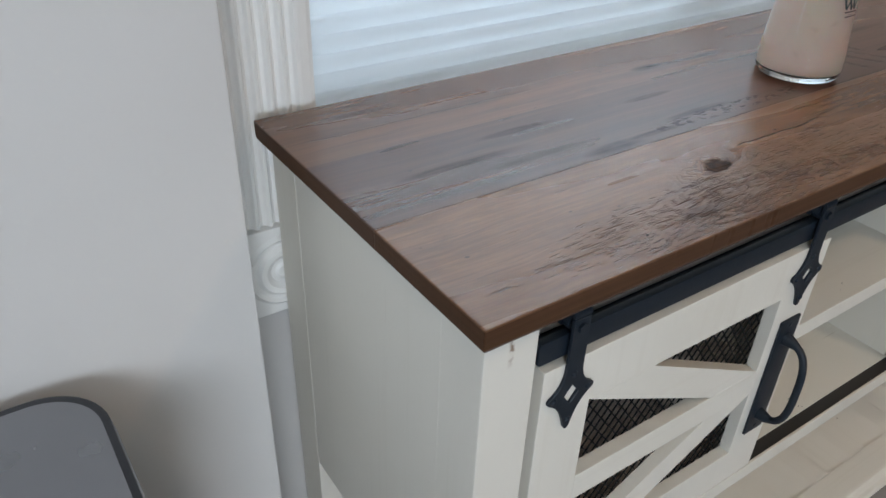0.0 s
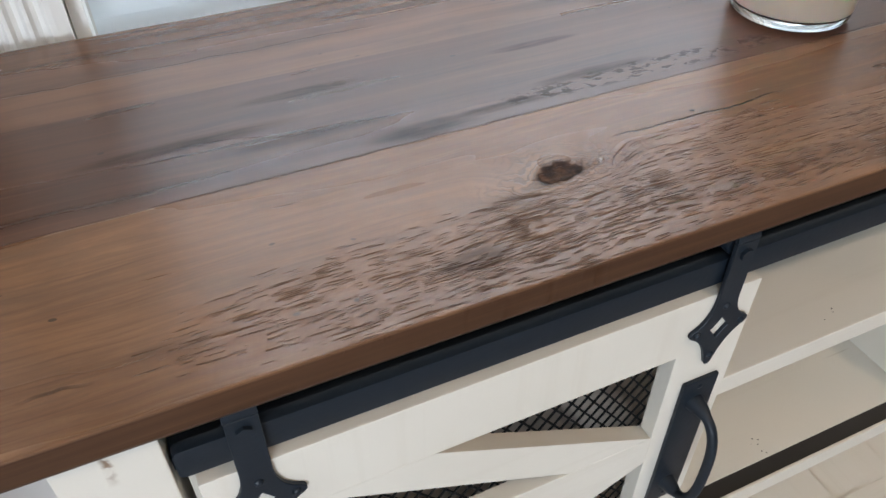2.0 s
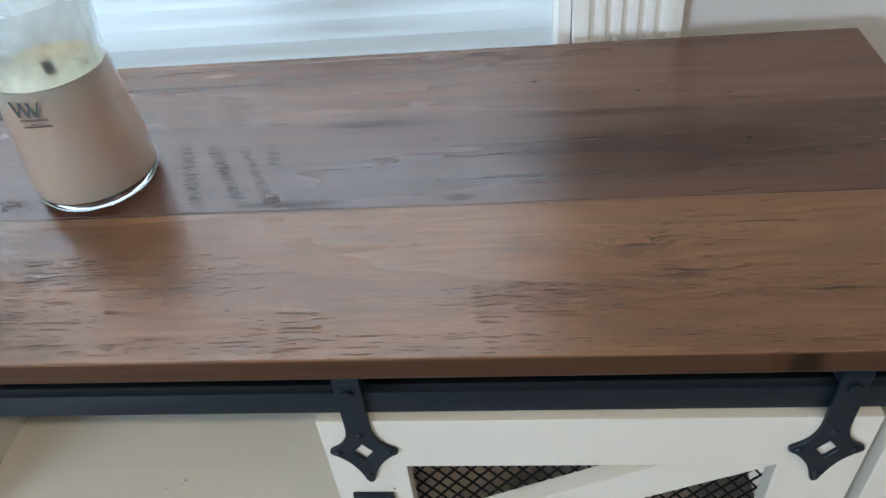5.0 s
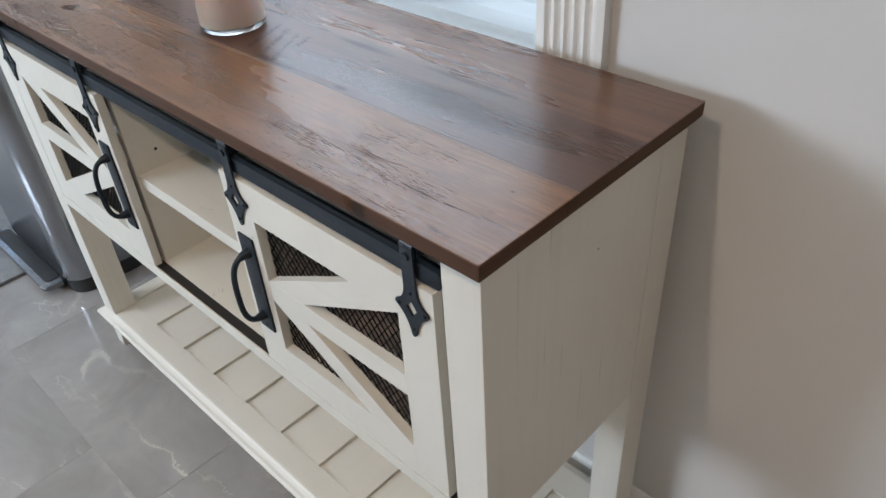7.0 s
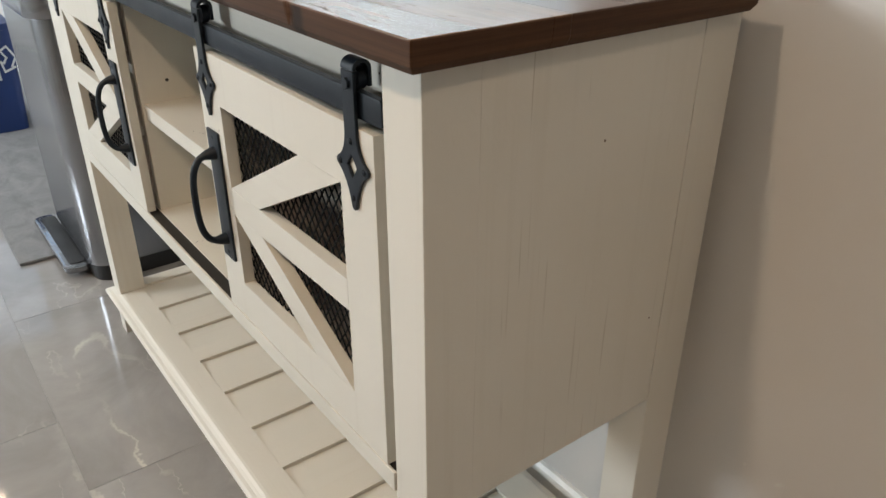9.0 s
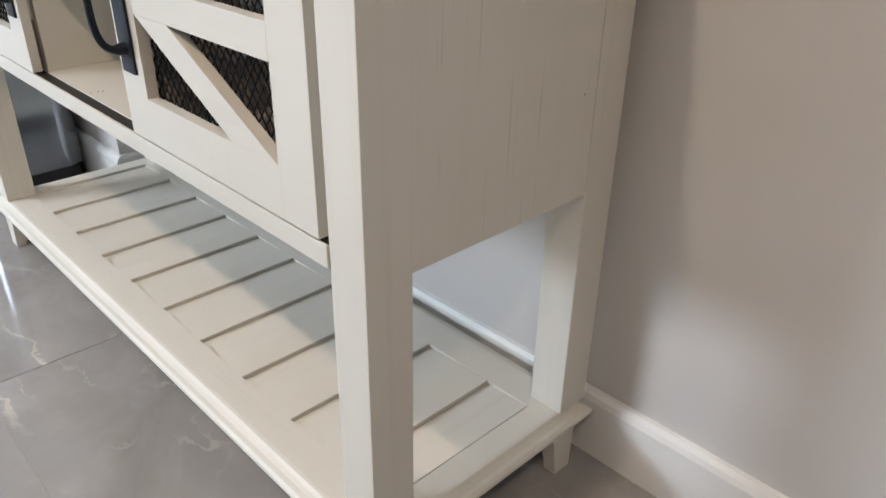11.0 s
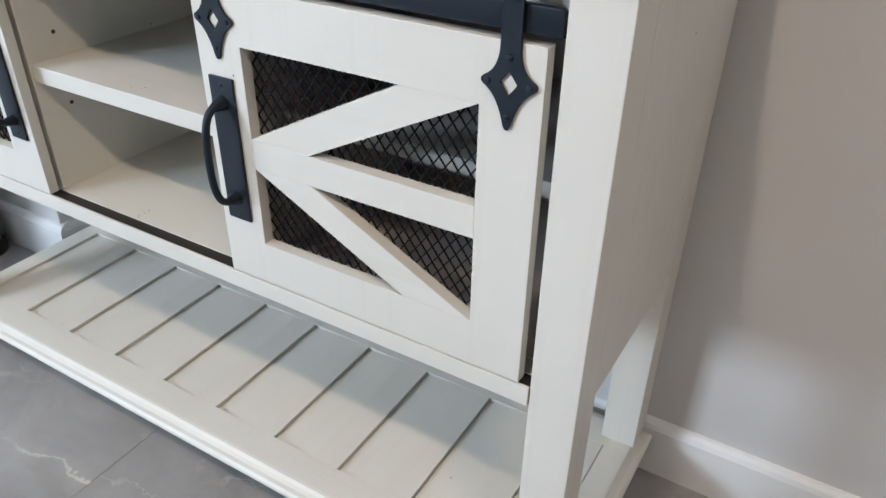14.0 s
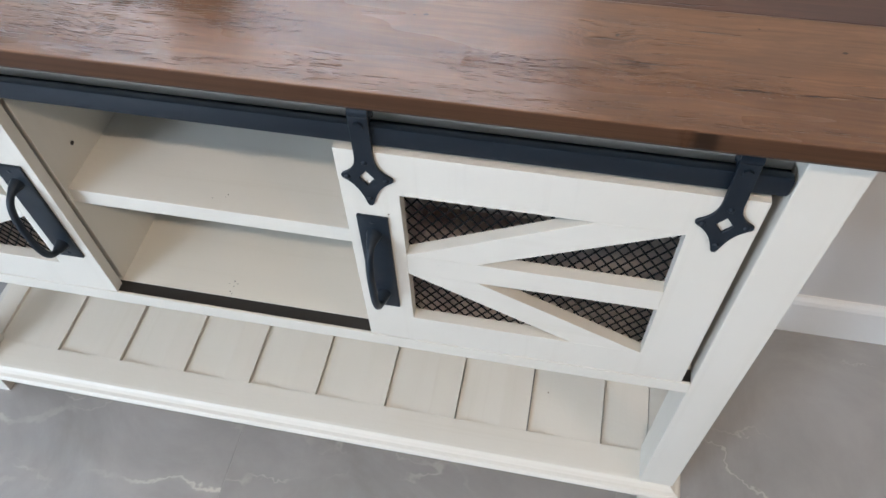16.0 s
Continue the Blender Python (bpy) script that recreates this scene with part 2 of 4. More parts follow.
    some = m.math("MULTIPLY", most([blot(0.69, 0.080, 0.11, 0.030, 0.2), blot(0.60, 0.045, 0.14, 0.030, 0.2), blot(0.815, 0.031, 0.045, 0.014, 0.3), m.math("MULTIPLY", blot(0.92, 0.012, 0.40, 0.013, 0.5), 0.55), blot(0.45, 0.070, 0.10, 0.030, 0.1), blot(1.12, 0.060, 0.10, 0.030, 0.1), blot(0.745, 0.072, 0.06, 0.026, 0.2), blot(0.985, 0.045, 0.09, 0.026, 0.1), blot(1.10, 0.112, 0.08, 0.020, 0.1)]), 0.62)
    uneven = m.ramp(m.noise(1.0, m.scaled(14.0, 48.0, 5.0), 3, 0.6), 0.30, 0.62, 0.25, 1.0)
    dense = m.math("MULTIPLY", m.math("MAXIMUM", heavy, some), uneven)
    strewn = m.math("ADD", dense, m.math("MULTIPLY", front, 0.003))
    long_cut = m.marks(m.scaled(40.0, 760.0, 1.0, vec=ragged), m.math("MULTIPLY", strewn, 0.62), 0.08, 0.42)
    short_cut = m.marks(m.scaled(85.0, 900.0, 1.0, vec=ragged, shift=(3.3, 7.7, 0.0)), m.math("MULTIPLY", dense, 0.70), 0.08, 0.42)
    deep_cut = m.marks(m.scaled(24.0, 420.0, 1.0, vec=ragged, shift=(8.1, 1.7, 0.0)), m.math("MULTIPLY", dense, 0.45), 0.06, 0.40)
    cut = m.math("MAXIMUM", m.math("MAXIMUM", long_cut, m.math("MULTIPLY", short_cut, 0.8)), deep_cut)
    c = m.mix(m.math("MULTIPLY", dense, 0.34), c, (0.090, 0.050, 0.034))
    c = m.mix(m.math("MULTIPLY", cut, m.math("MULTIPLY_ADD", uneven, 0.50, 0.12)), c, (0.038, 0.022, 0.016))
    # dark stains, smudged along the grain
    faint = m.math("MULTIPLY", most([blot(0.40, 0.190, 0.14, 0.013, 0.1), blot(0.24, 0.222, 0.18, 0.011, 0.1), blot(0.56, 0.300, 0.12, 0.013, 0.1), blot(0.16, 0.160, 0.12, 0.008, 0.1), blot(0.80, 0.335, 0.20, 0.009, 0.1), blot(0.98, 0.175, 0.14, 0.010, 0.1), blot(0.335, 0.339, 0.07, 0.008, 0.2), blot(0.12, 0.320, 0.16, 0.010, 0.1), blot(0.91, 0.272, 0.09, 0.006, 0.2)]), 0.6)
    strong = most([blot(0.275, 0.158, 0.050, 0.012, 0.1), blot(0.335, 0.162, 0.060, 0.006, 0.1), m.math("MULTIPLY", blot(0.200, 0.182, 0.080, 0.007, 0.1), 0.8), blot(0.215, 0.238, 0.055, 0.007, 0.3), blot(0.470, 0.302, 0.030, 0.010, 0.3), blot(0.400, 0.234, 0.045, 0.006, 0.2), m.math("MULTIPLY", blot(0.248, 0.030, 0.026, 0.010, 0.2), 0.8), blot(0.945, 0.377, 0.022, 0.007, 0.3), m.math("MULTIPLY", blot(1.09, 0.212, 0.16, 0.036, 0.1), 0.75), blot(0.42, 0.178, 0.06, 0.008, 0.2), blot(0.13, 0.205, 0.09, 0.008, 0.2), m.math("MULTIPLY", blot(1.05, 0.265, 0.10, 0.008, 0.2), 0.8), blot(0.927, 0.156, 0.016, 0.006, 0.2), blot(0.80, 0.155, 0.06, 0.006, 0.2), m.math("MULTIPLY", blot(0.86, 0.262, 0.07, 0.008, 0.2), 0.7)])
    stains = m.math("MAXIMUM", faint, strong)
    smudge = m.ramp(m.math("ADD", m.math("MULTIPLY", m.noise(1.0, m.scaled(14.0, 190.0, 4.0, vec=p, shift=(2.0, 4.0, 0.0)), 3, 0.55), 0.62), m.math("MULTIPLY", m.noise(1.0, m.scaled(30.0, 110.0, 4.0, vec=p, shift=(5.0, 1.0, 0.0)), 4, 0.65), 0.38)), 0.38, 0.62)
    c = m.mix(m.math("MULTIPLY", m.math("MULTIPLY", stains, smudge), 0.90), m.mix(m.math("MULTIPLY", strong, 0.35), c, (0.034, 0.019, 0.014)), (0.017, 0.010, 0.009))
    # pin holes and specks
    c = m.mix(m.math("MULTIPLY", m.marks(m.scaled(90.0, 170.0, 1.0, vec=p, shift=(1.0, 9.0, 0.0)), 0.006, 0.18, 0.1), 0.9), c, (0.02, 0.012, 0.009))
    # cross saw marks: beside the candle and along the seam
    fray = m.math("MULTIPLY", m.math("SUBTRACT", m.noise(1.0, m.scaled(90.0, 330.0, 1.0), 4, 0.75), 0.5), 0.022)

    def row(x0, y0, x1, y1, wid):
        """A slanted row of blunt saw marks from one place to another."""
        t = m.ramp(y, y1, y0, 1.0, 0.0)
        t.node.clamp = False
        off = m.math("ABSOLUTE", m.math("ADD", m.math("SUBTRACT", x, m.math("MULTIPLY_ADD", t, x1 - x0, x0)), fray))
        k = m.ramp(off, wid * 0.3, wid, 1.0, 0.0, True)
        return m.math("MULTIPLY", k, m.math("MULTIPLY", m.ramp(y, y1 - 0.004, y1 + 0.010), m.ramp(y, y0 - 0.012, y0 + 0.004, 1.0, 0.0)))

    rows = most([row(0.688, 0.244, 0.722, 0.158, 0.0085), row(0.712, 0.242, 0.760, 0.154, 0.0085), row(0.741, 0.236, 0.790, 0.148, 0.0060), row(0.764, 0.240, 0.778, 0.200, 0.0080)])
    rows = m.math("MULTIPLY", rows, m.ramp(m.noise(1.0, m.scaled(70.0, 260.0, 1.0), 4, 0.65), 0.34, 0.62, 0.0, 1.0))
    ticks = m.math("MULTIPLY", blot(0.47, 0.166, 0.17, 0.013, 0.5), m.ramp(m.noise(1.0, m.scaled(95.0, 170.0, 3.0, turn=(0.0, 0.0, 0.5)), 3, 0.6), 0.50, 0.58, 0.0, 0.95))
    saw = m.math("MAXIMUM", rows, ticks)
    c = m.mix(m.math("MULTIPLY", saw, 0.80), c, (0.024, 0.017, 0.016))
    # split in the front board, and finer ones
    def split(yc, x0, x1, seed, wid):
        wav = m.math("MULTIPLY", m.math("SUBTRACT", m.noise(22.0, m.scaled(1, 0, 0, shift=(seed, 0.0, 0.0)), 3), 0.5), 0.014)
        k = m.ramp(m.math("ABSOLUTE", m.math("SUBTRACT", m.math("SUBTRACT", y, yc), wav)), wid * 0.4, wid, 1.0, 0.0)
        return m.math("MULTIPLY", k, m.math("MULTIPLY", m.ramp(x, x0, x0 + 0.02), m.ramp(x, x1 - 0.03, x1, 1.0, 0.0)))
    cr = most([split(0.098, 0.380, 0.530, 0.0, 0.0009), split(0.030, 0.02, 0.06, 3.0, 0.0014), split(0.315, 0.02, 0.30, 5.0, 0.0007), split(0.051, 1.142, 1.198, 8.0, 0.0011), split(0.053, 1.196, 1.250, 9.0, 0.0012), split(0.058, 1.236, 1.285, 12.0, 0.0009), split(0.153, 1.098, 1.148, 15.0, 0.0012), split(0.099, 1.095, 1.140, 18.0, 0.0008), split(0.117, 1.118, 1.164, 21.0, 0.0009), split(0.066, 1.050, 1.100, 24.0, 0.0008), split(0.148, 0.60, 0.85, 40.0, 0.0007), split(0.096, 1.034, 1.078, 50.0, 0.0018), split(0.104, 1.020, 1.050, 54.0, 0.0010), split(0.070, 1.060, 1.120, 58.0, 0.0009)])
    c = m.mix(m.math("MULTIPLY", cr, 0.9), c, (0.014, 0.008, 0.006))
    ringd = m.math("MULTIPLY", ringd, broken)
    c = m.mix(m.math("MULTIPLY", ringd, 0.75), c, (0.052, 0.027, 0.017))
    c = m.mix(m.math("MULTIPLY", core, m.ramp(m.noise(130.0, None, 4), 0.40, 0.66, 1.0, 0.50)), c, (0.022, 0.013, 0.011))
    c = m.mix(m.math("MULTIPLY", m.math("MAXIMUM", m.math("MULTIPLY", seam, m.ramp(gap(x, 0.74), 0.08, 0.16, 1.0, 0.22)), m.math("MULTIPLY", seam2, 0.15)), 0.85), c, (0.026, 0.013, 0.009))
    # relief
    h = m.math("MULTIPLY", m.math("MULTIPLY", m.noise(1.0, m.scaled(9.0, 150.0, 2.0, vec=p), 3, 0.6), m.math("MULTIPLY_ADD", front, 0.11, 0.03)), 1.0)
    h = m.math("ADD", h, m.math("MULTIPLY", m.math("MULTIPLY", fleck, front), 0.08))
    h = m.math("SUBTRACT", h, m.math("MULTIPLY", cut, 0.60))
    h = m.math("ADD", h, m.math("MULTIPLY", m.math("MULTIPLY", m.noise(1.0, m.scaled(34.0, 200.0, 10.0, vec=ragged), 3), dense), 0.55))
    h = m.math("SUBTRACT", h, m.math("ADD", m.math("MULTIPLY", cr, 0.5), m.math("ADD", m.math("MULTIPLY", core, 0.3), m.math("MULTIPLY", m.math("ADD", saw, ringd), 0.14))))
    h = m.math("SUBTRACT", h, m.math("MULTIPLY", seam, 0.25))
    r = m.math("ADD", m.ramp(broad, 0.3, 0.7, 0.25, 0.31), m.math("MULTIPLY", cut, 0.15))
    # shade on the slab's edge face painted in: darker brown below the top
    edge = m.ramp(z, 0.9030, 0.9046, 0.97, 0.0)
    c = m.mix(edge, c, m.mix(m.ramp(gap(x, 1.136), 0.004, 0.014, 0.85, 0.0, True), m.mix(m.noise(1.0, m.scaled(5.0, 5.0, 260.0), 4, 0.65), (0.024, 0.010, 0.006), (0.118, 0.058, 0.031)), (0.010, 0.006, 0.004)))
    r = m.math("ADD", r, m.math("MULTIPLY", edge, 0.2))
    spec = m.math("SUBTRACT", m.mix(front, (0.64, 0.64, 0.64), (0.50, 0.50, 0.50)), m.math("MULTIPLY", m.math("MINIMUM", m.math("ADD", m.math("ADD", m.math("ADD", cut, saw), m.math("MULTIPLY", strong, m.math("MULTIPLY_ADD", smudge, 0.45, 0.45))), core), 1.0), 0.48))
    # the sheen is drawn out across the grain
    across = m.t.nodes.new("ShaderNodeCombineXYZ")
    across.inputs[1].default_value = 1.0
    m.put(m.b.inputs["Tangent"], across.outputs[0])
    spec = m.math("MULTIPLY", spec, m.math("SUBTRACT", 1.0, m.math("MULTIPLY", edge, 0.75)))
    return m.done(c, r, 0.0, m.bump(h, 0.85, 0.0016), anisotropic=0.5, ior=1.5, specular_ior_level=spec, specular_tint=m.mix(front, (1.0, 0.91, 0.89), (1.0, 0.86, 0.78)))


def plain(name, color, rough=0.5, metal=0.0, grain=0.15, scale=120.0, bump=0.1, dist=0.0005, **more):
    m = Mat(name)
    n = m.noise(scale, None, 3)
    b = m.noise(scale * 0.06, None, 3)
    dark = tuple(v * (1 - grain) for v in color)
    lite = tuple(min(1.0, v * (1 + grain)) for v in color)
    c = m.mix(m.math("MULTIPLY", m.math("ADD", n, b), 0.5), dark, lite)
    return m.done(c, m.ramp(b, 0.3, 0.7, max(0.02, rough - 0.06), rough + 0.06), metal, m.bump(n, bump, dist), **more)


WALNUT = wood_top()
IRON = plain("black_iron", (0.008, 0.014, 0.022), 0.42, 0.0, 0.25, 260, 0.25, 0.0004, specular_ior_level=0.32)
MESH_METAL = plain("dark_mesh_metal", (0.006, 0.0065, 0.007), 0.7, 0.0, 0.2, 300, 0.1, specular_ior_level=0.12)
# browner than the cream paint: shade of the closed bays put into colour
BAY_SHADE_BROWN = plain("bay_shade_brown", (0.62, 0.55, 0.49), 0.6, 0.0, 0.2, 140, 0.2)
GROOVE = plain("black_track", (0.022, 0.019, 0.017), 0.5)
TRIM = plain("white_trim_paint", (0.80, 0.79, 0.76), 0.38, 0.0, 0.03, 90, 0.08)
BLIND = plain("white_blind", (0.86, 0.88, 0.90), 0.45, 0.0, 0.02, 60, 0.03)
STEEL_RIM = plain("smooth_lid_rim", (0.07, 0.074, 0.082), 0.22, 1.0, 0.08, 120, 0.02)
BLACK_PLASTIC = plain("black_plastic", (0.02, 0.021, 0.023), 0.5, 0.0, 0.2, 200)
BLUE_PLASTIC = plain("blue_plastic", (0.006, 0.035, 0.16), 0.42, 0.0, 0.12, 160, 0.15)
WHITE_PRINT = plain("white_print", (0.72, 0.77, 0.80), 0.55, 0.0, 0.05)
INK = plain("grey_print", (0.055, 0.065, 0.065), 0.6, 0.0, 0.2)
WAX_PRINT = plain("small_print", (0.20, 0.13, 0.12), 0.6, 0.0, 0.2)
WICK = plain("charred_wick", (0.015, 0.013, 0.012), 0.9)
CEILING_PAINT = plain("ceiling_paint", (0.80, 0.79, 0.77), 0.85, 0.0, 0.03, 60, 0.2)


def wall_paint():
    m = Mat("warm_grey_wall_paint")
    fine = m.noise(170.0, None, 3, 0.6)
    mid = m.noise(24.0, None, 3)
    broad = m.noise(1.6, None, 3)
    c = m.mix(m.ramp(broad, 0.3, 0.7), (0.610, 0.590, 0.566), (0.648, 0.628, 0.604))
    spot = m.ramp(m.cells(7.0, m.vec("ADD", m.coord, m.scaled(0.1, 0.1, 0.1, vec=m.noise(5.0, None, 2, colour=True)))), 0.012, 0.02, 1.0, 0.0)
    c = m.mix(m.math("MULTIPLY", spot, 0.5), c, (0.72, 0.70, 0.67))
    h = m.math("ADD", m.math("MULTIPLY", fine, 0.6), m.math("ADD", m.math("MULTIPLY", mid, 0.6), m.math("MULTIPLY", spot, 1.5)))
    return m.done(c, m.ramp(mid, 0.3, 0.7, 0.42, 0.52), 0.0, m.bump(h, 0.22, 0.0012))


WALL_PAINT = wall_paint()


def tile_mat():
    """Polished grey marble-look porcelain with pale veins; each tile has its own."""
    m = Mat("polished_grey_tile")
    r = m.random()
    off = m.t.nodes.new("ShaderNodeCombineXYZ")
    m.put(off.inputs[0], m.math("MULTIPLY", r, 37.0))
    m.put(off.inputs[1], m.math("MULTIPLY", r, 91.0))
    p = m.vec("ADD", m.coord, off.outputs[0])
    cloud = m.noise(3.2, p, 6, 0.62, 0.6)
    c = m.mix(m.ramp(cloud, 0.28, 0.75), (0.238, 0.226, 0.218), (0.405, 0.388, 0.375))
    w = m.vec("ADD", p, m.scaled(0.16, 0.16, 0.0, vec=m.noise(4.5, p, 5, 0.7, colour=True)))
    lean = m.scaled(0.55, 1.5, 1.0, vec=w, turn=(0.0, 0.0, 0.6))
    ridge = m.math("ABSOLUTE", m.math("SUBTRACT", m.noise(1.5, lean, 2, 0.5), 0.5))
    ridge2 = m.math("ABSOLUTE", m.math("SUBTRACT", m.noise(2.6, m.scaled(1, 1, 1, vec=lean, shift=(5.0, 9.0, 0.0)), 3, 0.6), 0.5))
    gate = m.ramp(m.noise(3.0, p, 3, 0.6), 0.48, 0.64)
    gate2 = m.ramp(m.noise(3.4, m.scaled(1, 1, 1, vec=p, shift=(2.0, 3.0, 0.0)), 3, 0.6), 0.50, 0.66)
    vein = m.math("MAXIMUM", m.math("MULTIPLY", m.ramp(ridge, 0.001, 0.010, 1.0, 0.0, True), gate), m.math("MULTIPLY", m.ramp(ridge2, 0.0, 0.006, 0.6, 0.0, True), gate2))
    haze = m.math("MULTIPLY", m.ramp(ridge, 0.0, 0.07, 0.40, 0.0, True), m.math("MAXIMUM", gate, gate2))
    c = m.mix(haze, c, (0.47, 0.45, 0.43))
    c = m.mix(m.math("MULTIPLY", vein, 0.7), c, (0.66, 0.62, 0.56))
    return m.done(c, m.ramp(cloud, 0.3, 0.7, 0.035, 0.075), 0.0, m.bump(m.noise(6.0, p, 2), 0.02, 0.001))


TILE = tile_mat()
GROUT = plain("grey_grout", (0.34, 0.33, 0.315), 0.75, 0.0, 0.2, 300, 0.4)


def steel():
    m = Mat("brushed_steel")
    n = m.noise(1.0, m.scaled(500.0, 500.0, 4.0), 3)
    b = m.noise(4.0, None, 3)
    c = m.mix(n, (0.30, 0.315, 0.34), (0.42, 0.435, 0.46))
    return m.done(c, m.ramp(b, 0.3, 0.7, 0.18, 0.25), 1.0, m.bump(n, 0.06, 0.0004))


STEEL = steel()
LID_STEEL = plain("grey_lid_steel", (0.25, 0.26, 0.28), 0.24, 0.9, 0.05, 300, 0.0, coat_weight=0.6)


def rug_mat():
    m = Mat("grey_rug_pile")
    a = m.noise(9.0, m.scaled(1.0, 1.6, 1.0), 5, 0.7, 0.8)
    f = m.noise(420.0, None, 2)
    c = m.mix(m.ramp(a, 0.35, 0.65), (0.19, 0.195, 0.205), (0.28, 0.285, 0.295))
    c = m.mix(m.ramp(f, 0.3, 0.7, 0.0, 0.35), c, (0.14, 0.14, 0.145))
    return m.done(c, 0.95, 0.0, m.bump(f, 0.6, 0.003))


RUG = rug_mat()


def wax_mat():
    m = Mat("pink_beige_wax")
    n = m.noise(26.0, None, 4, 0.6)
    c = m.mix(m.ramp(n, 0.3, 0.75), (0.78, 0.600, 0.490), (0.81, 0.650, 0.545))
    spot = m.ramp(m.noise(34.0, m.scaled(1, 1, 1, shift=(2.2, 4.1, 1.0)), 2), 0.66, 0.76)
    c = m.mix(m.math("MULTIPLY", spot, 0.5), c, (0.60, 0.42, 0.32))
    return m.done(c, 0.5, 0.0, m.bump(n, 0.1, 0.001), subsurface_weight=0.3)


WAX = wax_mat()
WAX_TOP = plain("melted_wax_top", (0.86, 0.77, 0.52), 0.35, 0.0, 0.06, 40, 0.2)


def glass_mat(name, tint=(1.0, 1.0, 1.0), rough=0.0):
    m = Mat(name)
    return m.done(tint, rough, 0.0, None, transmission_weight=1.0, ior=1.45)


GLASS = glass_mat("clear_glass", (0.97, 0.99, 0.985))


def film_mat():
    """A thin milky film: mostly clear, patchy."""
    m = Mat("milky_film")
    n = m.noise(38.0, None, 4, 0.6)
    m.done((0.90, 0.93, 0.93), 0.5)
    tr = m.t.nodes.new("ShaderNodeBsdfTransparent")
    mx = m.t.nodes.new("ShaderNodeMixShader")
    m.put(mx.inputs[0], m.ramp(n, 0.30, 0.70, 0.22, 0.50))
    m.t.links.new(tr.outputs[0], mx.inputs[1])
    m.t.links.new(m.b.outputs[0], mx.inputs[2])
    m.t.links.new(mx.outputs[0], m.t.nodes["Material Output"].inputs[0])
    return m.m


FILM = film_mat()
LAMP_FACE = bpy.data.materials.new("lamp_face")
LAMP_FACE.use_nodes = True
LAMP_FACE.node_tree.nodes["Principled BSDF"].inputs["Emission Color"].default_value = (1.0, 0.88, 0.72, 1)
LAMP_FACE.node_tree.nodes["Principled BSDF"].inputs["Emission Strength"].default_value = 12


def blind_slat_mat():
    """Thin white slats that let part of the daylight through."""
    m = Mat("translucent_white_slat")
    n = m.noise(40.0, m.scaled(0.05, 1, 1), 3)
    c = m.mix(n, (0.80, 0.84, 0.87), (0.88, 0.91, 0.93))
    m.done(c, 0.45)
    tr = m.t.nodes.new("ShaderNodeBsdfTranslucent")
    m.put(tr.inputs[0], (0.84, 0.92, 0.96))
    mx = m.t.nodes.new("ShaderNodeMixShader")
    mx.inputs[0].default_value = 0.5
    m.t.links.new(m.b.outputs[0], mx.inputs[1])
    m.t.links.new(tr.outputs[0], mx.inputs[2])
    m.t.links.new(mx.outputs[0], m.t.nodes["Material Output"].inputs[0])
    return m.m


SLAT = blind_slat_mat()


# ---------------------------------------------------------------- mesh helpers
def box(x0, x1, y0, y1, z0, z1, bev=0.0, seg=2):
    bm = bmesh.new()
    bmesh.ops.create_cube(bm, size=1.0)
    for v in bm.verts:
        v.co = Vector(((x0 + x1) / 2 + v.co.x * (x1 - x0), (y0 + y1) / 2 + v.co.y * (y1 - y0), (z0 + z1) / 2 + v.co.z * (z1 - z0)))
    if bev:
        bmesh.ops.bevel(bm, geom=bm.edges[:], offset=bev, segments=seg, affect="EDGES", profile=0.6)
    return bm


def join(*bms):
    out = bms[0]
    for b in bms[1:]:
        tmp = bpy.data.meshes.new("tmp")
        b.to_mesh(tmp)
        out.from_mesh(tmp)
        b.free()
        bpy.data.meshes.remove(tmp)
    return out


def prism(points, axis, a, b, bev=0.0):
    """A flat outline, extruded along an axis from a to b. Points are given in the other two axes' order."""
    bm = bmesh.new()

    def co(p, h):
        return {"x": (h, p[0], p[1]), "y": (p[0], h, p[1]), "z": (p[0], p[1], h)}[axis]

    lo = [bm.verts.new(co(p, a)) for p in points]
    hi = [bm.verts.new(co(p, b)) for p in points]
    bm.faces.new(lo)
    bm.faces.new(hi)
    n = len(points)
    for i in range(n):
        bm.faces.new((lo[i], lo[(i + 1) % n], hi[(i + 1) % n], hi[i]))
    bmesh.ops.recalc_face_normals(bm, faces=bm.faces[:])
    if bev:
        bmesh.ops.bevel(bm, geom=bm.edges[:], offset=bev, segments=2, affect="EDGES", profile=0.6)
    return bm


def lathe(profile, cx, cy, steps=48):
    """Turn a profile of (radius, height) round a vertical axis."""
    bm = bmesh.new()
    rings = []
    for r, z in profile:
        if r < 1e-5:
            rings.append([bm.verts.new((cx, cy, z))])
        else:
            rings.append([bm.verts.new((cx + r * math.cos(2 * math.pi * k / steps), cy + r * math.sin(2 * math.pi * k / steps), z)) for k in range(steps)])
    for a, b in zip(rings, rings[1:]):
        for k in range(steps):
            q = [a[k % len(a)], a[(k + 1) % len(a)], b[(k + 1) % len(b)], b[k % len(b)]]
            q = list(dict.fromkeys(q))
            if len(q) > 2:
                bm.faces.new(q)
    bmesh.ops.recalc_face_normals(bm, faces=bm.faces[:])
    return bm


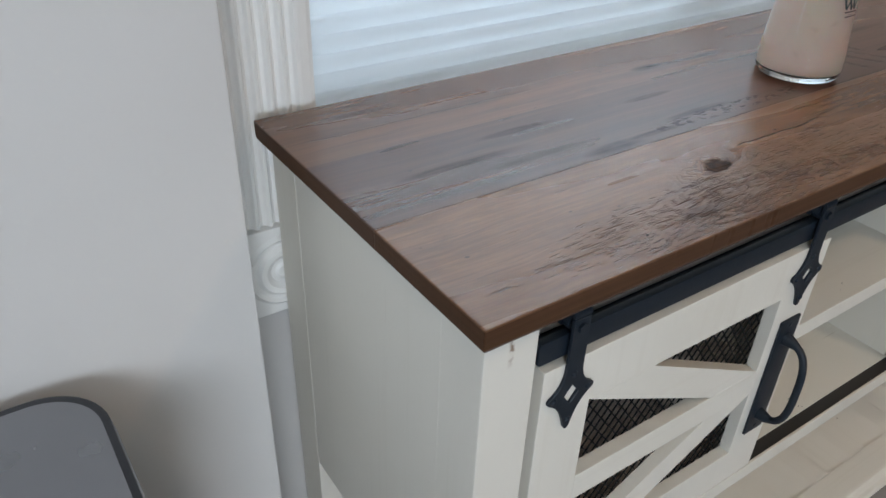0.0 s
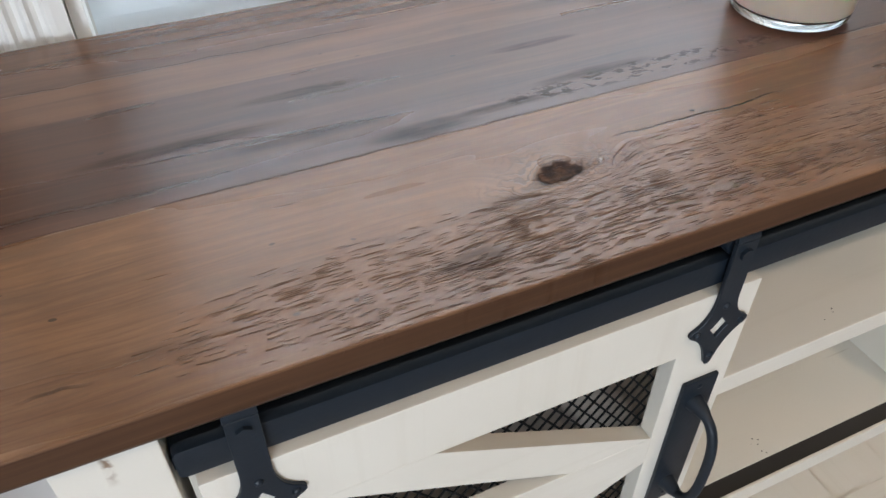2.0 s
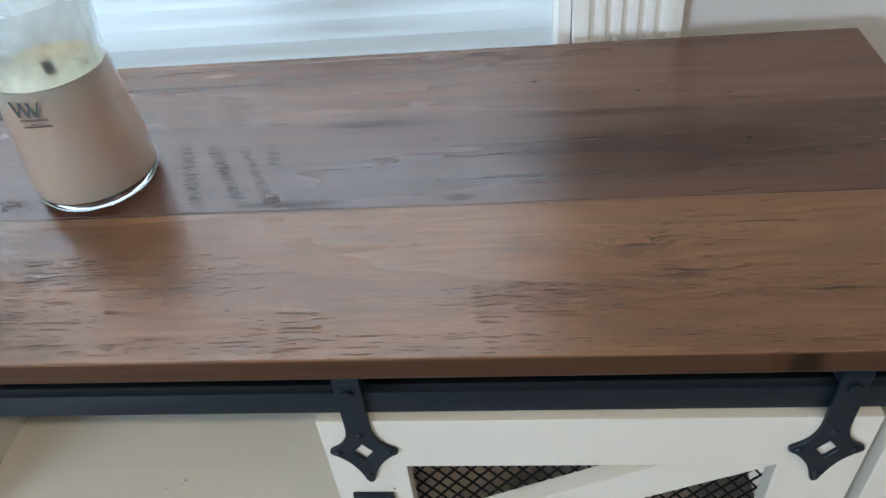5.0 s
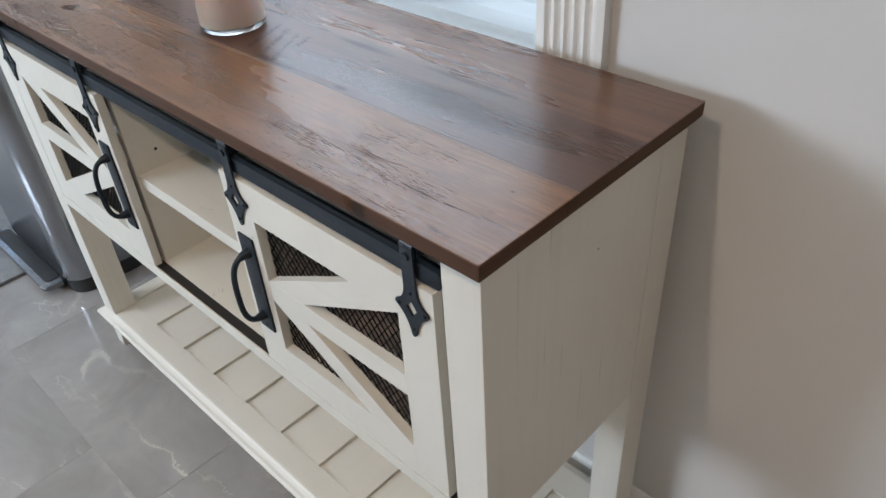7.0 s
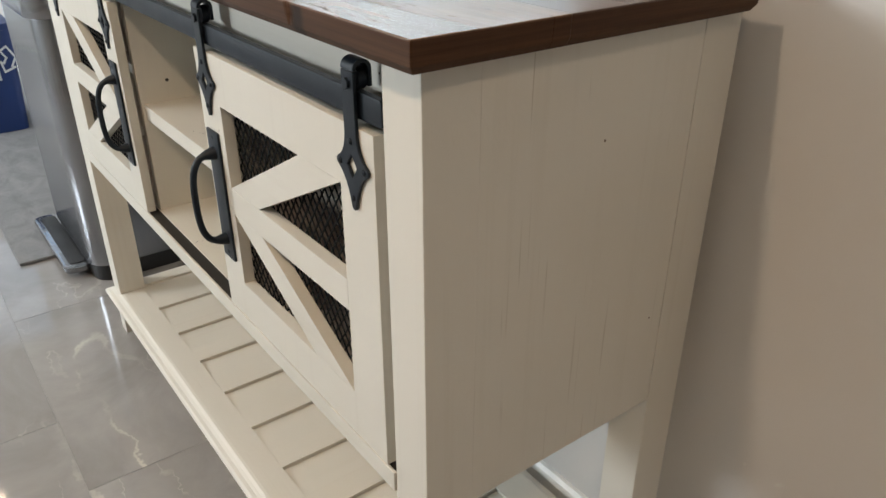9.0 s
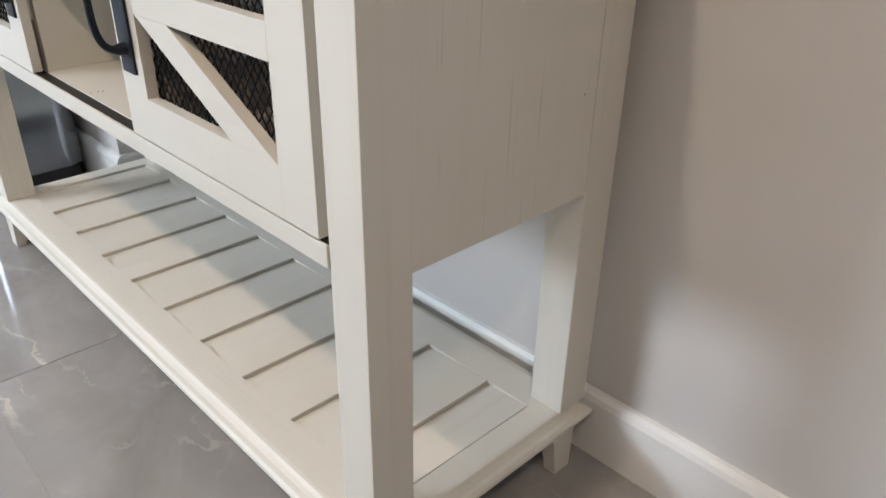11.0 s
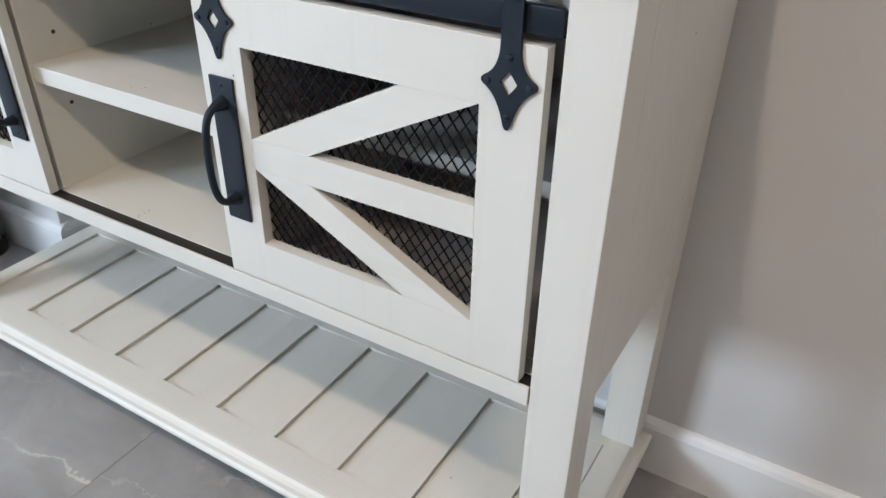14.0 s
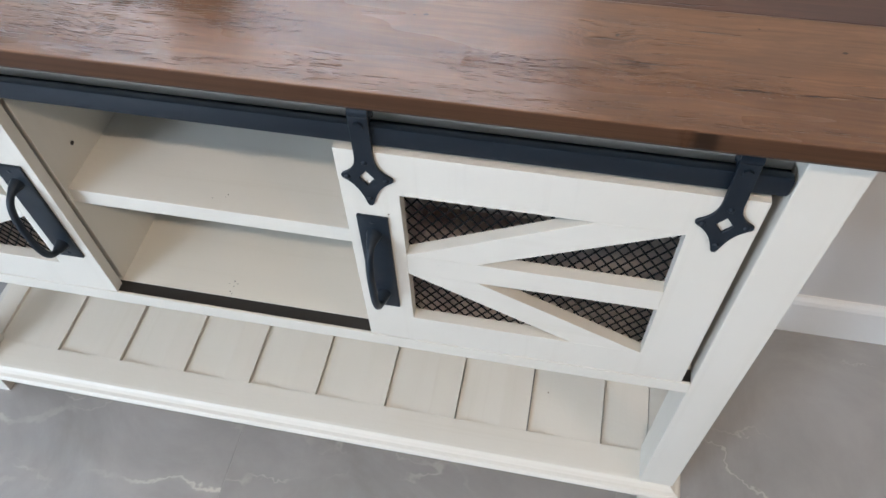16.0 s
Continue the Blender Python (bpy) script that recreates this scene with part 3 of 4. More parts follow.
def tube(points, radii, sides=18):
    """A round bar along points, with a radius at each."""
    bm = bmesh.new()
    rings = []
    pts = [Vector(p) for p in points]
    for i, p in enumerate(pts):
        d = (pts[min(i + 1, len(pts) - 1)] - pts[max(i - 1, 0)]).normalized()
        u = d.orthogonal() if abs(d.x) > 0.9 else d.cross(Vector((1, 0, 0))).normalized()
        w = d.cross(u).normalized()
        u = u.normalized()
        rings.append([bm.verts.new(p + radii[i] * (math.cos(2 * math.pi * k / sides) * u + math.sin(2 * math.pi * k / sides) * w)) for k in range(sides)])
    for a, b in zip(rings, rings[1:]):
        for k in range(sides):
            bm.faces.new((a[k], a[(k + 1) % sides], b[(k + 1) % sides], b[k]))
    bm.faces.new(rings[0])
    bm.faces.new(rings[-1])
    bmesh.ops.recalc_face_normals(bm, faces=bm.faces[:])
    return bm


def disc(cx, cy, cz, r, h, axis, steps=20, dome=0.0):
    """A short round bar along an axis with its centre at the given place."""
    bm = bmesh.new()
    bmesh.ops.create_cone(bm, cap_ends=True, segments=steps, radius1=r, radius2=r * (1 - dome), depth=h)
    turn = {"x": Matrix.Rotation(radians(90), 3, "Y"), "y": Matrix.Rotation(radians(90), 3, "X"), "z": Matrix.Identity(3)}[axis]
    for v in bm.verts:
        v.co = turn @ v.co + Vector((cx, cy, cz))
    return bm


def origin(ob):
    o = Vector((0, 0, 0))
    while ob:
        o += ob.location
        ob = ob.parent
    return o


FLAT_WORK = (PAINT_X, PAINT_Y, PAINT_Z, PAINT_SIDE, TRIM, WALNUT)


def part(name, bm, material, parent=None, label="", smooth=True):
    """Link a bmesh, given in world places, as one mesh object under a thing or a part."""
    at = origin(parent)
    for v in bm.verts:
        v.co -= at
    me = bpy.data.meshes.new(name)
    bm.to_mesh(me)
    bm.free()
    me.materials.append(material)
    if smooth:
        me.shade_smooth()
        me.set_sharp_from_angle(angle=radians(24))
    if material in FLAT_WORK:
        # sawn boards keep plane faces between their eased edges
        for f in me.polygons:
            if f.area > 0.0004:
                f.use_smooth = False
    ob = new(name, me)
    ob.parent = parent
    if label:
        ob["label"] = label
    return ob


def thing(name, at, label, category, group="", kind=""):
    ob = new(name)
    ob.location = at
    ob.empty_display_size = 0.05
    return tagged(ob, label, category, group, kind)


def setting(name, bm, material, label="", smooth=False):
    return tagged(part(name, bm, material, None, label, smooth), kind="structure")


# ---------------------------------------------------------------- room
X0, X1, Y0 = -4.0, 5.2, -3.3          # room's inner faces
BUMP_X, BUMP_Y = -0.047, 0.309         # the corner of the wall that stands forward
WX0, WX1, WZ0, WZ1 = 0.0755, 1.033, 0.765, 2.10   # window opening
T = 0.14

setting("wall_north", join(
    box(-0.3, WX0, WALL, WALL + T, 0, CEIL), box(WX1, X1 + T, WALL, WALL + T, 0, CEIL),
    box(WX0, WX1, WALL, WALL + T, 0, WZ0), box(WX0, WX1, WALL, WALL + T, WZ1, CEIL)), WALL_PAINT, "warm grey painted wall with a window in it")
setting("wall_pier", box(X0 - T, BUMP_X, BUMP_Y, WALL - 0.001, 0, CEIL, 0.002), WALL_PAINT, "warm grey painted wall that stands forward")
setting("wall_east", box(X1, X1 + T, Y0 - T, WALL, 0, CEIL), WALL_PAINT)
setting("wall_south", join(
    box(X0 - T, -2.45, Y0 - T, Y0, 0, CEIL), box(-0.85, X1, Y0 - T, Y0, 0, CEIL),
    box(-2.45, -0.85, Y0 - T, Y0, 0, 1.22), box(-2.45, -0.85, Y0 - T, Y0, 2.1, CEIL)), WALL_PAINT)
setting("wall_west", join(
    box(X0 - T, X0, Y0, -0.44, 0, CEIL), box(X0 - T, X0, 0.295, BUMP_Y, 0, CEIL), box(X0 - T, X0, -0.44, 0.295, 2.36, CEIL)), WALL_PAINT)
setting("ceiling", box(X0 - T, X1 + T, Y0 - T, WALL + T, CEIL, CEIL + 0.1), CEILING_PAINT, "plain white painted ceiling")


def baseboard(name, pts, dirn, a, b):
    """A board with an eased top along x or y; pts: (distance from wall, height)."""
    return setting(name, prism(pts, dirn, a, b), TRIM, "white painted baseboard along the wall")


def board_profile(face, sign):
    return [(face, 0.0), (face + sign * 0.014, 0.0), (face + sign * 0.014, 0.094), (face + sign * 0.011, 0.102), (face + sign * 0.006, 0.108), (face, 0.109)]


baseboard("baseboard_north", board_profile(WALL, -1), "x", BUMP_X + 0.016, X1)
baseboard("baseboard_pier", board_profile(BUMP_Y, -1), "x", X0, BUMP_X + 0.014)
setting("baseboard_return", prism([(p[0], p[1]) for p in [(BUMP_X, 0.0), (BUMP_X + 0.014, 0.0), (BUMP_X + 0.014, 0.094), (BUMP_X + 0.011, 0.102), (BUMP_X + 0.006, 0.108), (BUMP_X, 0.109)]], "y", BUMP_Y, WALL), TRIM, "white painted baseboard on the wall's return")


# window casing: fluted boards with turned corner blocks
def fluted(x0, x1, z0, z1):
    """A casing board with six flutes on its face, standing on the wall."""
    w = x1 - x0
    pts = [(x0, WALL), (x0, WALL - 0.017), (x0 + 0.010, WALL - 0.019)]
    n, lo, hi = 5, x0 + 0.013, x1 - 0.013
    pitch = (hi - lo) / n
    for i in range(n):
        a = lo + i * pitch
        pts += [(a + pitch * 0.10, WALL - 0.019), (a + pitch * 0.28, WALL - 0.014), (a + pitch * 0.5, WALL - 0.012), (a + pitch * 0.72, WALL - 0.014), (a + pitch * 0.90, WALL - 0.019)]
    pts += [(x1 - 0.010, WALL - 0.019), (x1, WALL - 0.017), (x1, WALL)]
    return prism(pts, "z", z0, z1)


def corner_block(x0, x1, z0, z1):
    cx, cz, r = (x0 + x1) / 2, (z0 + z1) / 2, (x1 - x0) * 0.44
    b = box(x0, x1, WALL - 0.023, WALL, z0, z1, 0.0015)
    ros = lathe([(0, 0.0035), (r * 0.16, 0.003), (r * 0.24, 0.0005), (r * 0.34, 0.0005), (r * 0.48, 0.005), (r * 0.62, 0.0055), (r * 0.72, 0.001), (r * 0.80, 0.001), (r * 0.90, 0.004), (r, 0.0)], 0, 0, 40)
    for v in ros.verts:
        v.co = Vector((cx + v.co.x, WALL - 0.023 - v.co.z, cz + v.co.y))
    return join(b, ros)


window = tagged(new("window_1"), "white fluted window casing with turned corner blocks and closed blinds", "window", "", "structure")
for a in (WX0 - 0.105, WX1):
    b = a + 0.105
    part("casing_board", fluted(a, b, 0.764, WZ1), TRIM, window)
    part("corner_block", corner_block(a - 0.002, b + 0.002, 0.646, 0.7635), TRIM, window, "square block with turned rosette")
    part("corner_block", corner_block(a - 0.002, b + 0.002, WZ1 + 0.0005, WZ1 + 0.118), TRIM, window, "square block with turned rosette")
for z0 in (0.655, WZ1 + 0.006):
    bm = fluted(0.0, 0.105, WX0 + 0.003, WX1 - 0.003)
    for v in bm.verts:
        v.co = Vector((v.co.z, v.co.y, z0 + v.co.x))
    bmesh.ops.recalc_face_normals(bm, faces=bm.faces[:])
    part("casing_board", bm, TRIM, window)
part("jamb", join(box(WX0 + 0.001, WX0 + 0.013, WALL + 0.002, WALL + T, WZ0, WZ1), box(WX1 - 0.013, WX1 - 0.001, WALL + 0.002, WALL + T, WZ0, WZ1), box(WX0 + 0.013, WX1 - 0.013, WALL + 0.002, WALL + T, WZ0 + 0.001, WZ0 + 0.014), box(WX0 + 0.013, WX1 - 0.013, WALL + 0.002, WALL + T, WZ1 - 0.014, WZ1 - 0.001)), TRIM, window)
part("sash", join(box(WX0 + 0.013, WX0 + 0.05, 0.53, 0.56, WZ0 + 0.014, WZ1 - 0.014), box(WX1 - 0.05, WX1 - 0.013, 0.53, 0.56, WZ0 + 0.014, WZ1 - 0.014), box(WX0 + 0.05, WX1 - 0.05, 0.53, 0.56, WZ0 + 0.014, WZ0 + 0.055), box(WX0 + 0.05, WX1 - 0.05, 0.53, 0.56, WZ1 - 0.055, WZ1 - 0.014), box(WX0 + 0.05, WX1 - 0.05, 0.53, 0.56, 1.41, 1.45)), TRIM, window)

blinds = thing("window_blind", ((WX0 + WX1) / 2, 0.475, WZ0), "closed white horizontal slat blind glowing with daylight", "blind")
part("headrail", box(WX0 + 0.016, WX1 - 0.016, 0.455, 0.49, WZ1 - 0.052, WZ1 - 0.016, 0.002), BLIND, blinds)
part("bottom_rail", box(WX0 + 0.018, WX1 - 0.018, 0.462, 0.484, WZ0 + 0.018, WZ0 + 0.030, 0.003), BLIND, blinds)
PITCH = 0.0222
slat_mesh = None
nslat = int((WZ1 - 0.06 - WZ0 - 0.035) / PITCH)
for i in range(nslat):
    zc = WZ0 + 0.044 + i * PITCH
    if slat_mesh is None:
        prof = []
        for k in range(7):
            u = k / 6 - 0.5
            prof.append((0.473 + u * 0.008 - 0.0028 * (1 - 4 * u * u), zc + u * 0.0262))
        prof += [(p[0] + 0.0007, p[1]) for p in reversed(prof)]
        sl = part("slat", prism(prof, "x", WX0 + 0.017, WX1 - 0.017), SLAT, blinds)
        slat_mesh = sl.data
    else:
        sl = new("slat", slat_mesh)
        sl.parent = blinds
        sl.location.z = i * PITCH


# far openings that light the room
WY0, WY1 = Y0 - 0.1, Y0 - 0.04
setting("window_2", join(box(-2.45, -2.39, WY0, WY1, 1.22, 2.1), box(-0.91, -0.85, WY0, WY1, 1.22, 2.1), box(-2.39, -0.91, WY0, WY1, 1.22, 1.28), box(-2.39, -0.91, WY0, WY1, 2.04, 2.1)), TRIM, "white frame round bright glass")
DX0, DX1 = X0 - 0.1, X0 - 0.04
setting("door_1", join(box(DX0, DX1, -0.44, -0.39, 0, 2.36), box(DX0, DX1, 0.255, 0.295, 0, 2.36), box(DX0, DX1, -0.39, 0.255, 2.31, 2.36), box(DX0, DX1, -0.39, 0.255, 0.0, 0.09)), TRIM, "white frame round bright glass")
for cx, cy, cr in CANS:
    dl = thing("downlight", (cx, cy, CEIL), "round white recessed ceiling downlight out of view, switched on", "ceiling light", "ceiling downlights")
    part("ring", lathe([(cr, CEIL - 0.001), (cr + 0.002, CEIL - 0.006), (cr + 0.020, CEIL - 0.005), (cr + 0.026, CEIL - 0.0005)], cx, cy, 32), TRIM, dl)
    part("lens", lathe([(0, CEIL - 0.003), (cr - 0.0002, CEIL - 0.003)], cx, cy, 32), LAMP_FACE, dl)


# ---------------------------------------------------------------- sideboard
W, D, H = 1.295, 0.390, 0.905
side = thing("sideboard", (W / 2, 0.2, 0.0), "cream painted farmhouse sideboard with dark wood top and sliding barn doors", "sideboard")


def tabletop():
    """A slab with a plumb edge that is cut back at its foot."""
    bm = bmesh.new()
    rows = []
    for z, fx, fy, by in ((H, 0.0, 0.0, 0.0), (0.8865, 0.0005, 0.0005, 0.0), (0.8800, 0.005, 0.005, 0.004)):
        rows.append([bm.verts.new(c) for c in ((fx, fy, z), (W - fx, fy, z), (W - fx, D - by, z), (fx, D - by, z))])
    for lo, hi in zip(rows, rows[1:]):
        for k in range(4):
            bm.faces.new((lo[k], lo[(k + 1) % 4], hi[(k + 1) % 4], hi[k]))
    bm.faces.new(rows[0])
    bm.faces.new(rows[-1])
    bmesh.ops.recalc_face_normals(bm, faces=bm.faces[:])
    bmesh.ops.bevel(bm, geom=bm.edges[:], offset=0.0012, segments=2, affect="EDGES", profile=0.6)
    return bm


part("tabletop", tabletop(), WALNUT, side, "dark walnut boards with knots and rough grain")
LX = (0.019, 0.071, 1.224, 1.276)
FY, BY = (0.022, 0.078), (0.343, 0.397)
Z_BASE = 0.113
for xa, xb in (LX[:2], LX[2:]):
    for ya, yb in (FY, BY):
        part("leg", box(xa, xb, ya, yb, Z_BASE, 0.8798, 0.0012, 2), PAINT_Z, side)


def foot(x, y, sx, sy):
    """A short bracket foot under a corner, tapering down to the floor."""
    pts = [(0, 0.087), (0.062, 0.087), (0.044, 0.062), (0.036, 0.0), (0.004, 0.0)]
    a = prism([(x + sx * p[0], p[1]) for p in pts], "y", y, y + sy * 0.020, 0.001)
    b = prism([(y + sy * p[0], p[1]) for p in pts], "x", x, x + sx * 0.020, 0.001)
    return join(a, b)


BX0, BX1, BYF, BYB = 0.002, 1.2915, 0.004, 0.398
for fx, sx in ((BX0 + 0.016, 1), (BX1 - 0.016, -1)):
    for fy, sy in ((BYF + 0.016, 1), (BYB - 0.016, -1)):
        part("foot", foot(fx, fy, sx, sy), PAINT_Z, side)

# side panels, back, rails, dividers, shelves
part("side_panel", box(0.0188, 0.034, 0.0764, 0.3415, 0.438, 0.8797, 0.0003, 1), PAINT_Z, side)
part("side_panel", box(1.262, 1.2762, 0.0764, 0.3415, 0.438, 0.8797, 0.0003, 1), PAINT_SIDE, side, "cream side panel with fine dark scratches")
part("back_panel", box(0.4585, 0.8365, 0.384, 0.390, 0.443, 0.8797), PAINT_Z, side)
# backs of the mesh-fronted bays take the brown that stands for shade
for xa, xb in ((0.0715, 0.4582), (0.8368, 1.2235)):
    part("back_panel", box(xa, xb, 0.384, 0.390, 0.443, 0.8797), BAY_SHADE_BROWN, side, "bay back, browned to carry the bay's shade")
part("upper_rail", box(0.0715, 1.2235, 0.0460, 0.058, 0.8135, 0.8797, 0.001), PAINT_X, side)
part("bottom_rail", box(0.0715, 1.2235, 0.0195, 0.0235, 0.4425, 0.4665, 0.0012), PAINT_X, side)
part("cabinet_floor", box(0.0715, 1.2235, 0.0412, 0.3835, 0.4425, 0.4660), PAINT_X, side)
part("floor_track", box(0.0715, 1.2235, 0.0237, 0.0410, 0.4428, 0.4645), GROOVE, side, "black groove that guides the doors")
for xa, xb in ((0.451, 0.466), (0.829, 0.844)):
    part("divider", box(xa, xb, 0.0435, 0.3835, 0.4662, 0.8130, 0.001), PAINT_Z, side)
part("middle_shelf", box(0.4662, 0.8288, 0.047, 0.383, 0.6265, 0.6505, 0.0012), PAINT_X, side)
# bay shelves browned for shade; the floor sheets are added to deepen it
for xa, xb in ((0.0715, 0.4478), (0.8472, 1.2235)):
    shelf = part("side_shelf", box(xa, xb, 0.114, 0.383, 0.632, 0.650, 0.0006), BAY_SHADE_BROWN, side, "bay shelf browned to carry the bay's shade, with a cream front edge")
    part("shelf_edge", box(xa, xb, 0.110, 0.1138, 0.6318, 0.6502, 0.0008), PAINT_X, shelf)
    part("added_bay_floor", box(xa, xb, 0.062, 0.383, 0.4662, 0.4690, 0.0005), BAY_SHADE_BROWN, side, "added sheet in the cupboard bay, browned for its shade")
# linings added over the dividers, brown to darken the bays
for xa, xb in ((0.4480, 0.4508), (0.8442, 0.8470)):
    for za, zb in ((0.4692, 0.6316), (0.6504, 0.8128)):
        part("added_bay_lining", box(xa, xb, 0.062, 0.383, za, zb, 0.0005), BAY_SHADE_BROWN, side)
for px, sx in ((0.466, 1), (0.829, -1)):
    for py in (0.090, 0.330):
        for pz in (0.684, 0.584):
            part("peg_hole", disc(px, py, pz, 0.0028, 0.0016, "x", 12), GROOVE, side)

# track the doors hang from
def bar_outline(xa, xb, za, zb, r):
    """A long flat bar seen from the front, with rounded corners."""
    pts = []
    for cx, cz, a0 in ((xb - r, zb - r, 0), (xa + r, zb - r, 90), (xa + r, za + r, 180), (xb - r, za + r, 270)):
        pts += [(cx + r * math.cos(radians(a0 + 18 * k)), cz + r * math.sin(radians(a0 + 18 * k))) for k in range(6)]
    return pts


part("track_bar", prism(bar_outline(0.0735, 1.2215, 0.8200, 0.8425, 0.004), "y", 0.0224, 0.0300, 0.0010), IRON, side, "flat black iron bar")
# added black strip: stands for the shade in the gap behind the bar
part("gap_shade_strip", box(0.0717, 1.2233, 0.0302, 0.0458, 0.8185, 0.8292, 0.0008), IRON, side, "black strip added behind the bar for its shaded gap")


# base: moulded frame and nine boards, each dropping a little at one edge
def moulded_frame():
    zt, zb = 0.1115, 0.087

    def edge(e, s):
        # moulding from the outer edge e inwards (sign s): rounded nose, cove above
        return [(e + s * 0.052, zb), (e + s * 0.008, zb), (e + s * 0.003, zb + 0.003), (e, zb + 0.008), (e + s * 0.0005, zb + 0.013), (e + s * 0.004, zb + 0.017), (e + s * 0.010, zb + 0.0185), (e + s * 0.015, zb + 0.0215), (e + s * 0.0195, zt + 0.0008), (e + s * 0.024, zt + 0.0015), (e + s * 0.052, zt + 0.0015)]

    # sweep the profile round the rectangle so that the corners are mitred
    base = edge(0.0, 1)
    bm = bmesh.new()
    loops = []
    for d, z in base[1:-1]:
        loops.append([bm.verts.new(c) for c in ((BX0 + d, BYF + d, z), (BX1 - d, BYF + d, z), (BX1 - d, BYB - d, z), (BX0 + d, BYB - d, z))])
    inner_hi = [bm.verts.new(c) for c in ((0.060, 0.072, zt + 0.0015), (1.235, 0.072, zt + 0.0015), (1.235, 0.3245, zt + 0.0015), (0.060, 0.3245, zt + 0.0015))]
    inner_lo = [bm.verts.new((v.co.x, v.co.y, zb)) for v in inner_hi]
    loops = [inner_lo] + loops + [inner_hi]
    n = len(loops)
    for i in range(n):
        a, b = loops[i], loops[(i + 1) % n]
        for k in range(4):
            bm.faces.new((a[k], a[(k + 1) % 4], b[(k + 1) % 4], b[k]))
    bmesh.ops.recalc_face_normals(bm, faces=bm.faces[:])
    return bm


part("base_frame", moulded_frame(), PAINT_X, side, "moulded cream frame of the low shelf")
GROOVES = [0.060, 0.182, 0.304, 0.4265, 0.549, 0.671, 0.7935, 0.916, 1.038, 1.160, 1.235]
for a, b in zip(GROOVES, GROOVES[1:]):
    top = 0.113
    m = min(a + 0.075, b - 0.004)
    part("board", prism([(a + 0.0004, 0.089), (b - 0.0014, 0.089), (b - 0.0014, top), (m, top - 0.0002), (a + 0.0004, top - 0.0056)], "y", 0.0722, 0.3243), PAINT_Y, side)


# ---- sliding doors
def strap_plate(cx, cz, y0, y1, hw):
    """The strap's end: a star with hollow sides and blunt points, a diamond hole, running up into the shaft."""
    def curve(p, q, r, n=9):
        return [((1 - t) ** 2 * p[0] + 2 * t * (1 - t) * q[0] + t * t * r[0], (1 - t) ** 2 * p[1] + 2 * t * (1 - t) * q[1] + t * t * r[1]) for t in [k / n for k in range(n + 1)]]

    half = [(hw, 0.0806)] + curve((hw, 0.0300), (0.0096, 0.0105), (0.0236, 0.0034)) + [(0.0253, 0.0014), (0.0253, -0.0014)]
    half += curve((0.0236, -0.0034), (0.0090, -0.0115), (0.0032, -0.0375)) + [(0.0014, -0.0402)]
    outline = half + [(-x, z) for x, z in reversed(half)]
    bm = bmesh.new()
    for loop in (outline, [(0.0078, 0.0), (0.0, 0.0105), (-0.0078, 0.0), (0.0, -0.0105)]):
        vs = [bm.verts.new((cx + x, y0, cz + z)) for x, z in loop]
        for i in range(len(vs)):
            bm.edges.new((vs[i], vs[(i + 1) % len(vs)]))
    bmesh.ops.triangle_fill(bm, use_beauty=True, use_dissolve=False, edges=bm.edges[:], normal=(0, -1, 0))
    ext = bmesh.ops.extrude_face_region(bm, geom=bm.faces[:])
    for v in ext["geom"]:
        if isinstance(v, bmesh.types.BMVert):
            v.co.y = y1
    bmesh.ops.recalc_face_normals(bm, faces=bm.faces[:])
    sharp = [e for e in bm.edges if len(e.link_faces) == 2 and e.calc_face_angle() > 1.2]
    bmesh.ops.bevel(bm, geom=sharp, offset=0.0004, segments=1, affect="EDGES")
    return bm


def rivet(x, y, z, r, h):
    """A low domed bolt head that faces -y."""
    bm = lathe([(0.0, h), (r * 0.5, h * 0.9), (r * 0.85, h * 0.5), (r, 0.0)], 0, 0, 18)
    for v in bm.verts:
        v.co = Vector((x + v.co.x, y - v.co.z + 0.0001, z + v.co.y))
    bmesh.ops.recalc_face_normals(bm, faces=bm.faces[:])
    return bm


def hanger(x, parent):
    """Iron strap with a pointed plate, bent over a roller that runs on the track."""
    y0, y1 = 0.0166, 0.0198
    cz, hw = 0.7785, 0.0092
    # loop over the roller
    yc, zc, ro, ri = 0.0255, 0.8600, 0.0089, 0.0057
    loop = bmesh.new()
    rows = []
    for k in range(13):
        a = math.pi - math.pi * k / 12
        rows.append([loop.verts.new((x + sx * hw, yc + r * math.cos(a), zc + r * math.sin(a))) for sx, r in ((-1, ro), (1, ro), (1, ri), (-1, ri))])
    rows.append([loop.verts.new((v.co.x, v.co.y, 0.846)) for v in rows[-1]])
    for a, b in zip(rows, rows[1:]):
        for k in range(4):
            loop.faces.new((a[k], a[(k + 1) % 4], b[(k + 1) % 4], b[k]))
    loop.faces.new(rows[0])
    loop.faces.new(rows[-1])
    bmesh.ops.recalc_face_normals(loop, faces=loop.faces[:])
    strap = part("hanger_strap", join(strap_plate(x, cz, y0, y1, hw), loop), IRON, parent, "black iron strap with a pointed diamond end")
    for dx, dz in ((-0.0190, 0), (0.0190, 0), (0, 0.0220), (0, -0.0290)):
        part("bolt", rivet(x + dx, y0, cz + dz, 0.0031, 0.0022), IRON, parent)
    part("axle_bolt", disc(x, y0 - 0.001, 0.849, 0.0048, 0.003, "y", 6), IRON, parent)
    part("roller", join(disc(x, 0.0262, 0.8522, 0.0096, 0.0074, "y", 24)), IRON, parent)
    return strap


